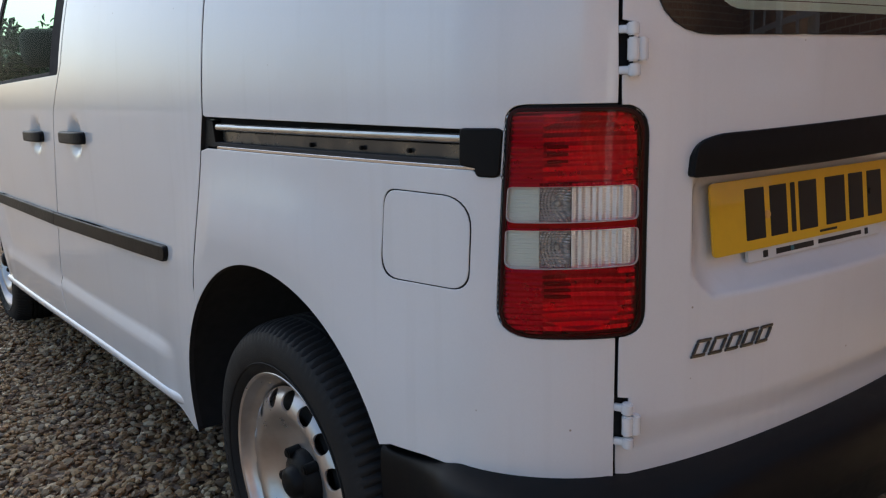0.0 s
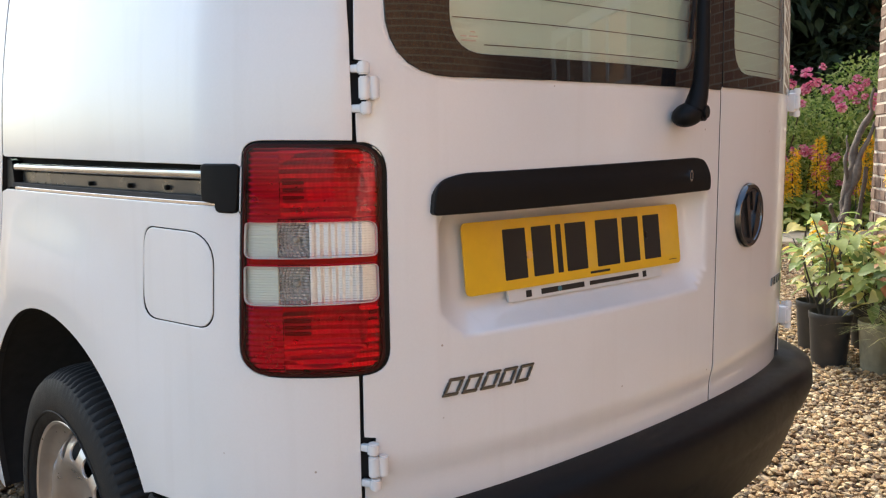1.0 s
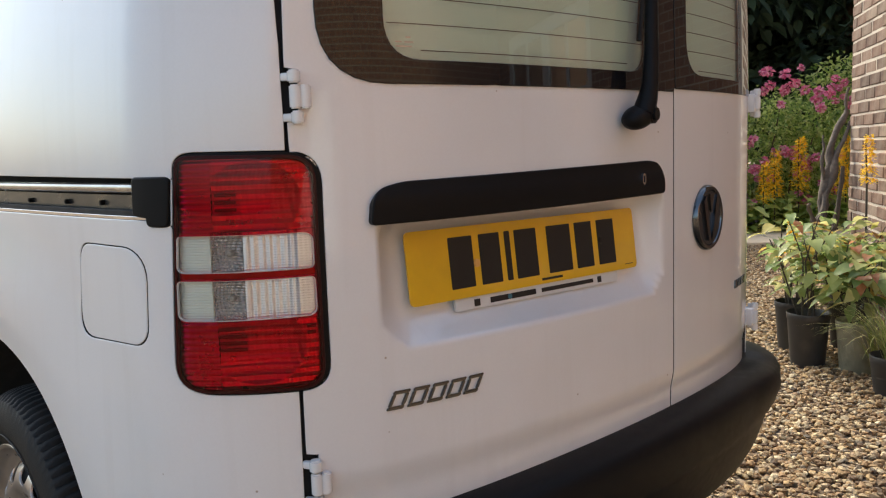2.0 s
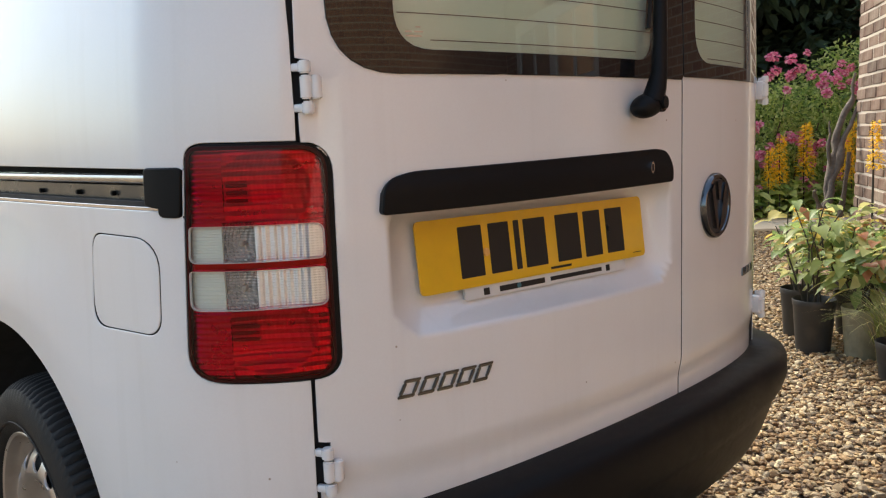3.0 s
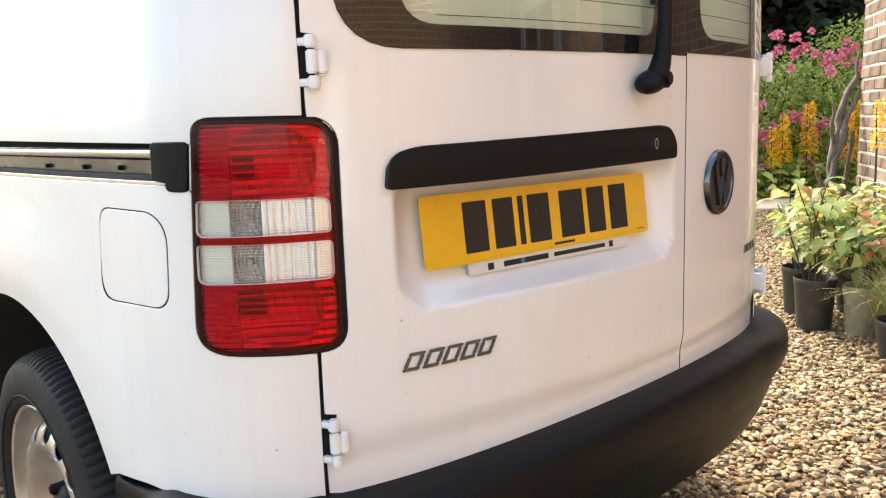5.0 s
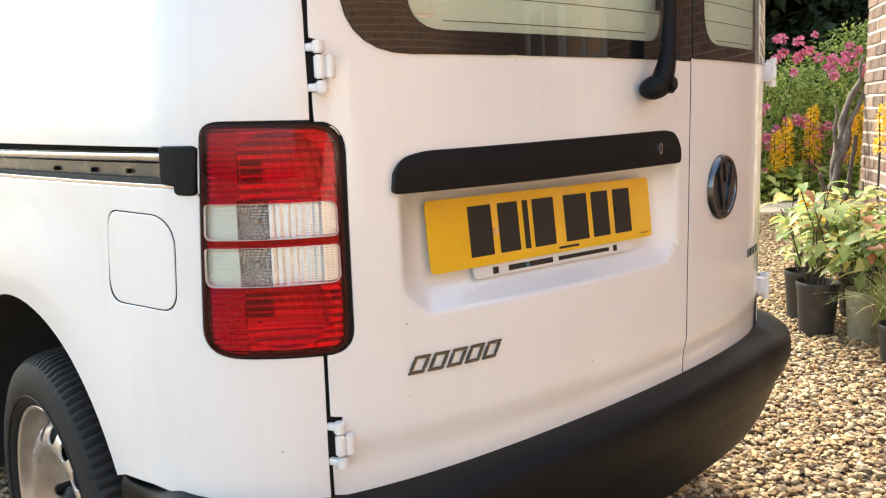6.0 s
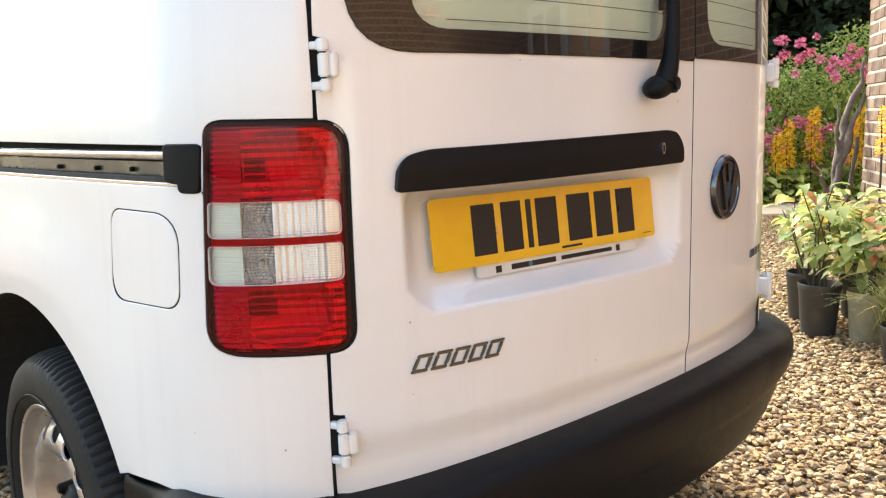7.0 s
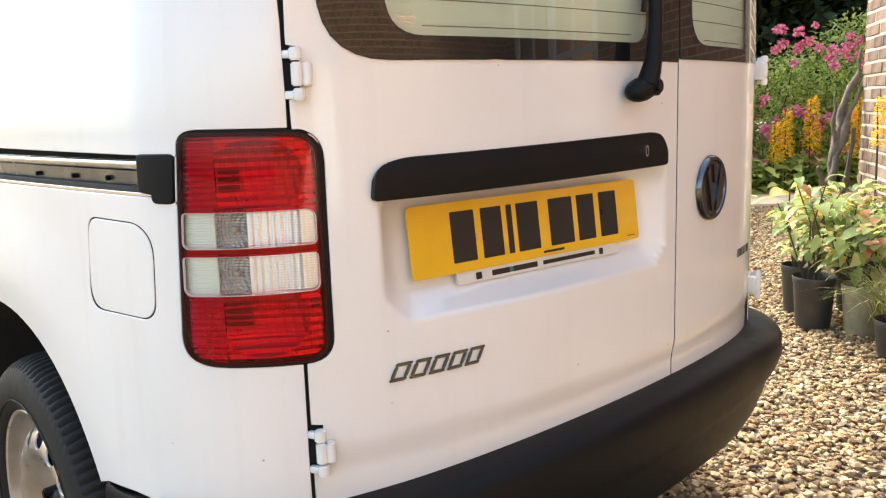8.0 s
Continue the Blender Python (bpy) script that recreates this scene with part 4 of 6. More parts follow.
for i, (u, mi) in enumerate(full):
    side_f = 1.0 if u > 0.08 else max(0.10, 0.10 + 0.90 * smooth_step((u + 0.12) / 0.20))
    drop = 0.0 if u > 0.02 else -0.030 * smooth_step((0.02 - u) / 0.19) - 0.006 * math.sin(min(1, -u / 0.19 if u < 0 else 0) * math.pi)
    both = laid(wrap_chart, None, 0.0)
    p0, n0 = both(u, 0.54)
    for d, z in prof:
        k = d * side_f * (1 + 0.36 * smooth_step((abs(p0.x) - 0.40) / 0.22) * smooth_step((u + 0.01) / 0.14) * smooth_step((z - 0.41) / 0.08)) if d > 0 else d
        q = p0 + n0 * k
        x, zz = q.x, z - (0.010 if u > 0.2 else 0.004) + (drop if z > 0.5 else drop * 0.3) - 0.015 * min(1.0, abs(p0.x) / 0.66) ** 2
        vs.append((-x if mi else x, q.y, zz))
    if i:
        k = len(prof)
        for j in range(k - 1):
            fs.append(((i - 1) * k + j, (i - 1) * k + j + 1, i * k + j + 1, i * k + j))
ob = raw("rear_bumper", vs, fs, BLACK_PLASTIC, van, "black textured plastic rear bumper")
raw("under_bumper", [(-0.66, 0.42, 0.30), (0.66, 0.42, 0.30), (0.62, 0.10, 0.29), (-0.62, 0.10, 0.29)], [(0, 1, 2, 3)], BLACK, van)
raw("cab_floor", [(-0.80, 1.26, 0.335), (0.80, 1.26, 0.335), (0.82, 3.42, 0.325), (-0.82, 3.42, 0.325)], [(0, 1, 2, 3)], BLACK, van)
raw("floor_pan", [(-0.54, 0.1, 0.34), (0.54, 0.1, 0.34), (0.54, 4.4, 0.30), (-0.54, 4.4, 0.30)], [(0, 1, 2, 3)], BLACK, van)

# ---- roof, nose and windscreen ----
vs, fs = [], []
NX, NY = 16, 20
for j in range(NY + 1):
    t = j / NY
    y = 0.10 + (3.00 - 0.10) * t
    for i in range(NX + 1):
        s = 2 * i / NX - 1
        wd = side_w(max(y, 0.45), 1.72) + 0.004
        yy = max(y, rear_y(s * 0.66, 1.70) + 0.0) if j == 0 else y
        vs.append((s * wd, yy, 1.715 + 0.10 * (1 - s ** 4) * (1 - 0.5 * t ** 3) * (1 - 0.8 * (1 - t) ** 8)))
for j in range(NY):
    for i in range(NX):
        a = j * (NX + 1) + i
        fs.append((a, a + 1, a + NX + 2, a + NX + 1))
raw("roof", vs, fs, PAINT, van, "white ribbed steel roof")
raw("rear_header", [(-0.74, 0.22, 1.70), (-0.66, 0.205, 1.70), (0.66, 0.205, 1.70), (0.74, 0.22, 1.70), (0.74, 0.22, 1.73), (0.66, 0.13, 1.735), (-0.66, 0.13, 1.735), (-0.74, 0.22, 1.73)], [(0, 1, 6, 7), (1, 2, 5, 6), (2, 3, 4, 5)], PAINT, van)


def nose(name, rows, mat, label=""):
    vs, fs = [], []
    for j, (y, z, crown) in enumerate(rows):
        for i in range(NX + 1):
            s = 2 * i / NX - 1
            wd = side_w(y, z) - 0.012
            vs.append((s * wd, y + (0.14 * (1 - s * s) if crown > 0.05 else 0.05 * (1 - s * s)), z + crown * (1 - s * s) * 0.6))
    for j in range(len(rows) - 1):
        for i in range(NX):
            a = j * (NX + 1) + i
            fs.append((a, a + 1, a + NX + 2, a + NX + 1))
    ob = raw(name, vs, fs, mat, van, label)
    return ob


ws = nose("windscreen", [(3.0, 1.72, 0.08), (3.30, 1.45, 0.06), (3.62, 1.16, 0.06), (3.76, 1.04, 0.06)], SIDE_GLASS, "raked windscreen")
ws.visible_shadow = False
nose("bonnet", [(3.76, 1.04, 0.06), (3.98, 1.01, 0.07), (4.27, 0.95, 0.07), (4.45, 0.88, 0.06)], PAINT, "white bonnet")
nose("grille", [(4.45, 0.88, 0.06), (4.51, 0.78, 0.04), (4.52, 0.62, 0.04)], BLACK_PLASTIC, "black grille")
nose("front_bumper", [(4.52, 0.62, 0.04), (4.55, 0.50, 0.04), (4.53, 0.32, 0.04), (4.42, 0.27, 0.03)], PAINT, "white front bumper")

# ---- cab things seen through the side glass ----
SEAT_CLOTH = material("dark_seat_cloth", (0.012, 0.022, 0.019), 0.9, vary=0.2, bump=0.3, bump_scale=500)
for sx in (-0.53, 0.53):
    seat = new("cab_seat")
    seat.parent = van
    part("backrest", box(0.50, 0.14, 0.60, pose(sx, 3.05, 0.885, -12), 0.05, 3), SEAT_CLOTH, seat)
    part("headrest", box(0.26, 0.12, 0.15, pose(sx * 1.24, 2.98, 1.295, -8), 0.045, 3), SEAT_CLOTH, seat)
    part("headrest_post", cyl(0.010, 0.14, pose(sx * 1.24, 2.99, 1.20), 8), BLACK_PLASTIC, seat)
    part("seat_base", box(0.50, 0.50, 0.16, pose(sx, 3.28, 0.62), 0.05, 3), SEAT_CLOTH, seat)
part("dashboard", box(1.44, 0.44, 0.40, pose(0, 3.47, 0.99), 0.06, 3), BLACK_PLASTIC, van)


# ---- wheels ----
def build_wheel():
    wheel = new("wheel")
    wheel["label"] = "silver steel wheel with a black tyre"
    R0 = 0.338
    prof = [(0.228, 0.070), (0.234, 0.084), (0.250, 0.094), (0.272, 0.0975), (0.298, 0.094), (0.318, 0.086), (0.328, 0.074), (0.335, 0.056), (R0, 0.034), (R0, 0.027), (R0 - 0.007, 0.0265), (R0 - 0.007, 0.0185), (R0, 0.018), (R0, 0.004), (R0 - 0.007, 0.0035), (R0 - 0.007, -0.0035), (R0, -0.004), (R0, -0.018), (R0 - 0.007, -0.0185), (R0 - 0.007, -0.0265), (R0, -0.027), (R0, -0.034), (0.335, -0.056), (0.318, -0.086), (0.27, -0.0975), (0.22, -0.08)]
    tyre = lathe(prof, 318)
    for v in tyre.verts:                       # cross grooves in the shoulder
        r, k = math.hypot(v.co.x, v.co.y), round(math.atan2(v.co.y, v.co.x) / (2 * math.pi) * 318) % 318
        if r > 0.324 and abs(v.co.z) > 0.03 and k % 3 == 0:
            v.co.x, v.co.y = v.co.x * (1 - 0.007 / r), v.co.y * (1 - 0.007 / r)
    part("tyre", tyre, TYRE, wheel, "black road tyre with grooved tread")
    part("sidewall_ring", lathe([(0.2535, 0.0950), (0.2545, 0.0975), (0.2575, 0.0985), (0.2585, 0.0965)], 96), TYRE, wheel)
    for k in range(9):                         # raised marks on the sidewall, as plain bars
        a0 = radians(58 + 7 * k)
        part("sidewall_bar", box(0.020, 0.016, 0.002, Matrix.Rotation(a0, 4, "Z") @ Matrix.Translation((0.285, 0, 0.0952)) @ pose(0, 0, 0, 0, 10, 0), 0.0006, 1), TYRE, wheel)
    K = 1.150                                  # 16-inch rim
    rim = [(0.205, 0.078), (0.2065, 0.083), (0.203, 0.0855), (0.198, 0.083), (0.195, 0.076), (0.193, 0.066), (0.188, 0.058), (0.180, 0.052), (0.176, 0.044), (0.174, 0.030), (0.171, 0.022), (0.168, 0.014)]
    part("rim", lathe([(r * K, h) for r, h in rim], 80), STEEL, wheel, "silver rim flange")
    # disc with a ring of oval holes: each hole's cell runs from its oval lip to a shared border
    disc = bmesh.new()
    n_h, M, r0, r1 = 16, 32, 0.1335, 0.1725
    rc, half_r, half_a = (r0 + r1) / 2, (r1 - r0) / 2, math.pi / n_h
    hgt = lambda r: float(np.interp(r, [0.0, 0.05, 0.07, 0.09, 0.105, 0.116, 0.124, 0.131, 0.138, 0.146, 0.156, 0.165, 0.175], [0.040, 0.040, 0.037, 0.040, 0.050, 0.064, 0.0730, 0.0775, 0.0780, 0.0765, 0.0720, 0.064, 0.048]))
    put = lambda r, a, dz=0.0: disc.verts.new((r * math.cos(a), r * math.sin(a), hgt(r) + dz))
    for h in range(n_h):
        a0 = 2 * math.pi * (h + 0.5) / n_h
        rings = [[], [], [], [], []]
        for j in range(M):
            c, sn = math.cos(2 * math.pi * j / M), math.sin(2 * math.pi * j / M)
            q = max(abs(c), abs(sn))
            oval, edge = (rc + 0.0010 + 0.0165 * c, a0 + 0.0185 * sn / rc), (rc + half_r * c / q, a0 + half_a * sn / q)
            rings[0].append(put(rc + 0.0010 + 0.0157 * c, a0 + 0.0177 * sn / rc, -0.004))
            rings[1].append(put(rc + 0.0010 + 0.0161 * c, a0 + 0.0181 * sn / rc, -0.001))
            rings[2].append(put(*oval))
            rings[3].append(put(oval[0] * 0.5 + edge[0] * 0.5, oval[1] * 0.5 + edge[1] * 0.5))
            rings[4].append(put(*edge))
        for ra, rb in zip(rings, rings[1:]):
            for j in range(M):
                disc.faces.new((ra[j], ra[(j + 1) % M], rb[(j + 1) % M], rb[j]))
    N = 96
    inner = [put(r0, 2 * math.pi * i / N) for i in range(N)]
    prev = inner
    for r in (0.129, 0.124, 0.118, 0.108, 0.098, 0.085, 0.075, 0.062, 0.050):
        cur = [disc.verts.new((r * math.cos(2 * math.pi * i / N), r * math.sin(2 * math.pi * i / N), hgt(r))) for i in range(N)]
        for i in range(N):
            disc.faces.new((prev[i], prev[(i + 1) % N], cur[(i + 1) % N], cur[i]))
        prev = cur
    disc.faces.new(prev)
    bmesh.ops.remove_doubles(disc, verts=disc.verts[:], dist=0.0003)
    bmesh.ops.transform(disc, matrix=Matrix.Diagonal((K, K, 1, 1)), verts=disc.verts[:])
    bmesh.ops.recalc_face_normals(disc, faces=disc.faces[:])
    part("wheel_disc", disc, STEEL, wheel, "silver steel disc with oval vent holes")
    part("hub_cap", lathe([(0.0005, 0.088), (0.022, 0.087), (0.032, 0.081), (0.037, 0.068), (0.054, 0.061), (0.062, 0.053), (0.064, 0.036)], 40), BLACK_PLASTIC, wheel, "black hub cap")
    for i in range(5):
        a = 2 * math.pi * (i + 0.2) / 5
        part("wheel_bolt", cyl(0.0125, 0.034, Matrix.Rotation(a, 4, "Z") @ Matrix.Translation((0.060, 0, 0.054)), 12, r2=0.011, bevel=0.003), BLACK_PLASTIC, wheel, "black bolt cap")
    # black ring added behind the vent holes so that they look dark
    part("vent_backing", lathe([(0.120, 0.030), (0.140, 0.050), (0.155, 0.056), (0.175, 0.050), (0.196, 0.034)], 48), BLACK, wheel)
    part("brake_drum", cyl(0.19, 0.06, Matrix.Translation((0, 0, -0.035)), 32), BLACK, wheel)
    return wheel


wheel = build_wheel()
wheel.parent = van
spots = [(-1, WHEEL_Y, 12), (1, WHEEL_Y, 40), (-1, WHEEL_Y + WHEELBASE, 77), (1, WHEEL_Y + WHEELBASE, 5)]
for i, (s, y, spin) in enumerate(spots):
    m = pose(s * (0.847 - 0.0855 - (0.02 if y > 2 else 0.0)), y, WHEEL_Z, 0, 90 * s, 0) @ pose(0, 0, 0, 0, 0, spin)
    if i == 0:
        wheel.matrix_basis = m
    else:
        copy_thing(wheel, m)


# ---- gravel ----
def ramp_material(name, stops, rough=0.8, use="island", vary=0.12, grain=80, bump=0.3, bump_scale=200, trans=0.0, stain=None):
    """A colour picked for each piece at random from a ramp, with fine mottling."""
    m = material(name, (1, 1, 1), rough, vary=vary, grain=grain, bump=bump, bump_scale=bump_scale, trans=trans, stain=stain)
    n, l = m.node_tree.nodes, m.node_tree.links
    info = n.new("ShaderNodeNewGeometry") if use == "island" else n.new("ShaderNodeObjectInfo")
    r = n.new("ShaderNodeValToRGB")
    while len(r.color_ramp.elements) < len(stops):
        r.color_ramp.elements.new(0.5)
    for e, (p, c) in zip(r.color_ramp.elements, stops):
        e.position, e.color = p, (*c, 1)
    l.new(info.outputs["Random Per Island" if use == "island" else "Random"], r.inputs[0])
    for nd in n:
        if nd.bl_idname == "ShaderNodeVectorMath":
            l.new(r.outputs[0], nd.inputs[0])
    return m


STONES = ramp_material("mixed_gravel", [(0.0, (0.075, 0.042, 0.022)), (0.16, (0.24, 0.14, 0.062)), (0.34, (0.37, 0.245, 0.115)), (0.5, (0.12, 0.073, 0.040)), (0.66, (0.50, 0.375, 0.21)), (0.8, (0.10, 0.075, 0.055)), (0.9, (0.60, 0.485, 0.31)), (1.0, (0.27, 0.155, 0.076))], 0.75)
rng = np.random.default_rng(7)
ico = bmesh.new()
bmesh.ops.create_icosphere(ico, subdivisions=1, radius=1)
ICO_V, ICO_F = np.array([v.co[:] for v in ico.verts]), np.array([[v.index for v in f.verts] for f in ico.faces])
ico.free()


def stones(x0, x1, y0, y1, per_m2, keep=None):
    n = int((x1 - x0) * (y1 - y0) * per_m2)
    c = np.stack([rng.uniform(x0, x1, n), rng.uniform(y0, y1, n)], 1)
    if keep is not None:
        c = c[keep(c[:, 0], c[:, 1])]
    n = len(c)
    size = rng.uniform(0.0058, 0.0140, n) * rng.uniform(0.8, 1.15, n)
    v = ICO_V[None] * (1 + rng.normal(0, 0.19, (n, len(ICO_V), 1)))
    v = v * np.stack([size * rng.uniform(1.0, 1.5, n), size, size * rng.uniform(0.5, 0.8, n)], 1)[:, None]
    a, t = rng.uniform(0, 6.28, n), rng.normal(0, 0.35, n)
    ct, st = np.cos(t)[:, None], np.sin(t)[:, None]
    y, z = v[..., 1] * ct - v[..., 2] * st, v[..., 1] * st + v[..., 2] * ct
    ca, sa = np.cos(a)[:, None], np.sin(a)[:, None]
    x, y = v[..., 0] * ca - y * sa, v[..., 0] * sa + y * ca
    h = rng.uniform(0.002, 0.014, n)
    return np.stack([x + c[:, :1], y + c[:, 1:], z + h[:, None]], 2).reshape(-1, 3), (ICO_F[None] + np.arange(n)[:, None, None] * len(ICO_V)).reshape(-1, 3)


def add_mesh(name, chunks, mat, smooth=True):
    vs, fs, k = [], [], 0
    for v, f in chunks:
        vs.append(v), fs.append(f + k)
        k += len(v)
    v, f = np.concatenate(vs).astype(np.float32), np.concatenate(fs).astype(np.int32)
    me = bpy.data.meshes.new(name)
    me.vertices.add(len(v)), me.loops.add(f.size), me.polygons.add(len(f))
    me.vertices.foreach_set("co", v.ravel())
    me.loops.foreach_set("vertex_index", f.ravel())
    me.polygons.foreach_set("loop_start", np.arange(len(f), dtype=np.int32) * f.shape[1])
    me.polygons.foreach_set("use_smooth", np.full(len(f), smooth))
    me.update()
    me.validate()
    me.materials.append(mat)
    return new(name, me)


def feather(x0, x1, y0, y1, edge=0.9):
    """Keeps all inside a rectangle, and fewer and fewer beyond its edges."""
    def keep(x, y):
        d = np.hypot(np.maximum(0, np.maximum(x0 - x, x - x1)), np.maximum(0, np.maximum(y0 - y, y - y1)))
        return rng.random(len(x)) > d / edge
    return keep


near_bed, side_bed = feather(0.7, 4.1, -0.5, 1.9), feather(-1.9, -0.6, 1.0, 4.6)
gravel = add_mesh("gravel", [
    stones(-0.2, 5.0, -1.4, 1.9, 3300, lambda x, y: near_bed(x, y) & ((x > 0.3) | (y < 0.2))),
    stones(2.6, 8.2, 1.0, 4.9, 1900, lambda x, y: feather(2.6, 7.3, 1.0, 4.0)(x, y) & ((y > 1.9) | (x > 4.1))),
    stones(-2.8, -0.3, 0.1, 5.5, 3200, side_bed),
    stones(-0.3, 0.3, 0.3, 3.2, 1200)], STONES, smooth=False)
tagged(gravel, "loose tan and brown gravel covering the drive", "gravel", kind="stuff")

# ---- paving beyond the gravel ----
SLAB = material("pale_sandstone", (0.55, 0.46, 0.33), 0.8, vary=0.10, grain=40, bump=0.3, bump_scale=90, rand=0.08)
pavement = new("pavement")
tagged(pavement, "pale sandstone paving slabs edging the flower bed", "paving", kind="structure")
ax, ay = Vector((0.70, -0.714, 0)), Vector((0.714, 0.70, 0))
slab_me = None
for i in range(-4, 5):
    for j in range(2):
        c = Vector((6.75, 2.98, 0)) + ax * 0.606 * i + ay * (0.506 * j + 0.0)
        if c.y < 1.5 and c.x > 4.0 and c.y < 1.25:
            continue
        if slab_me is None:
            slab_ob = part("slab", box(0.595, 0.495, 0.06, Matrix.Rotation(math.atan2(ax.y, ax.x), 4, "Z"), 0.006, 1), SLAB, pavement, smooth=False)
            slab_me = slab_ob.data
        else:
            slab_ob = new("slab", slab_me)
            slab_ob.parent = pavement
        slab_ob.location = (c.x, c.y, 0.008 + 0.003 * ((i * 7 + j * 3) % 3))

# ---- brick house ----
BRICK = ramp_material("weathered_brick", [(0.0, (0.075, 0.042, 0.030)), (0.25, (0.145, 0.078, 0.053)), (0.5, (0.19, 0.115, 0.082)), (0.75, (0.105, 0.060, 0.043)), (1.0, (0.24, 0.17, 0.125))], 0.85, use="object", vary=0.35, grain=35, bump=0.5, stain=((0.44, 0.37, 0.30), 0.30, 7))
MORTAR = material("lime_mortar", (0.54, 0.47, 0.39), 0.95, vary=0.2, grain=50, bump=0.5, bump_scale=150)
WHITE_WOOD = material("white_painted_wood", (0.80, 0.79, 0.75), 0.4, vary=0.04, grain=30)
PALE_BACKING = material("pale_backing", (0.88, 0.88, 0.84), 0.9, vary=0.1, grain=20)
TILE = material("clay_roof_tile", (0.30, 0.14, 0.09), 0.85, vary=0.3, grain=12, bump=0.6, bump_scale=40)
WALL_X, WALL_Y, WALL_H = 4.60, 0.20, 6.2
WIN = (-6.85, -4.05, 0.95, 2.60)          # y0, y1, z0, z1


def brick_wall_material(turn):
    m = material("brickwork", (0.42, 0.20, 0.12), 0.85, vary=0.2, grain=30)
    n, l = m.node_tree.nodes, m.node_tree.links
    tc, mp, b = n.new("ShaderNodeTexCoord"), n.new("ShaderNodeMapping"), n.new("ShaderNodeTexBrick")
    mp.inputs["Rotation"].default_value = turn
    l.new(tc.outputs["Object"], mp.inputs[0]), l.new(mp.outputs[0], b.inputs[0])
    b.inputs["Color1"].default_value, b.inputs["Color2"].default_value, b.inputs["Mortar"].default_value = (0.36, 0.19, 0.105, 1), (0.28, 0.135, 0.08, 1), (0.48, 0.41, 0.30, 1)
    b.inputs["Scale"].default_value, b.inputs["Mortar Size"].default_value = 1.0, 0.006
    b.inputs["Brick Width"].default_value, b.inputs["Row Height"].default_value = 0.225, 0.075
    for nd in n:
        if nd.bl_idname == "ShaderNodeVectorMath":
            l.new(b.outputs[0], nd.inputs[0])
    return m


BRICKWORK = brick_wall_material((0, radians(-90), radians(-90)))
BRICKWORK_ACROSS = brick_wall_material((radians(-90), 0, 0))
house = new("brick_house")
house.location = (WALL_X, WALL_Y, 0)
tagged(house, "old brick house with a white casement window beside the drive", "house")


def house_part(name, x0, x1, y0, y1, z0, z1, mat, label="", bevel=0.0, parent=None):
    bm = box(x1 - x0, y1 - y0, z1 - z0, Matrix.Translation(((x0 + x1) / 2 - WALL_X, (y0 + y1) / 2 - WALL_Y, (z0 + z1) / 2)), bevel)
    return part(name, bm, mat, parent or house, label, smooth=False)


T = 0.30
y0, y1, z0, z1 = WIN
house_part("wall", WALL_X, WALL_X + T, y1, WALL_Y, -0.05, WALL_H, BRICKWORK, "red brick wall")
house_part("wall", WALL_X, WALL_X + T, -9.0, y0, -0.05, WALL_H, BRICKWORK)
house_part("wall", WALL_X, WALL_X + T, y0, y1, -0.05, z0, BRICKWORK)
house_part("wall", WALL_X, WALL_X + T, y0, y1, z1, WALL_H, BRICKWORK)
house_part("wall", WALL_X + T, 11.5, WALL_Y - T, WALL_Y, -0.05, WALL_H, BRICKWORK)
house_part("wall", 11.2, 11.5, -9.0, WALL_Y - T, -0.05, WALL_H, BRICKWORK)
house_part("wall", WALL_X + T, 11.2, -9.0, -8.7, -0.05, WALL_H, BRICKWORK)
raw("roof", [(-0.35, 0.35, 6.1), (7.3, 0.35, 6.1), (7.3, -9.6, 6.1), (-0.35, -9.6, 6.1), (3.5, -3.2, 9.0), (3.5, -6.0, 9.0)], [(0, 1, 4), (1, 2, 5, 4), (2, 3, 5), (3, 0, 4, 5), (3, 2, 1, 0)], TILE, house, "clay tiled roof", smooth=False)
# wing across the end of the yard
for x0_, x1_, z0_, z1_ in ((-5.0, -2.2, -0.05, WALL_H), (-1.2, WALL_X, -0.05, WALL_H), (-2.2, -1.2, 2.1, WALL_H)):
    bm = box(x1_ - x0_, 0.3, z1_ - z0_, Matrix.Translation(((x0_ + x1_) / 2 - WALL_X, -7.45 - WALL_Y, (z0_ + z1_) / 2)))
    part("wall", bm, BRICKWORK_ACROSS, house, smooth=False)
house_part("door", -2.2, -1.2, -7.55, -7.50, 0.0, 2.1, WHITE_WOOD, "white panelled back door")
house_part("wall", -5.0, -4.7, -11.6, -7.6, -0.05, WALL_H, BRICKWORK)
raw("roof", [(-9.9, -7.3, 6.1), (0.2, -7.3, 6.1), (0.2, -11.9, 6.1), (-9.9, -11.9, 6.1), (-9.9, -9.6, 8.4), (0.2, -9.6, 8.4)], [(0, 1, 5, 4), (2, 3, 4, 5), (0, 4, 3), (1, 2, 5), (3, 2, 1, 0)], TILE, house, smooth=False)
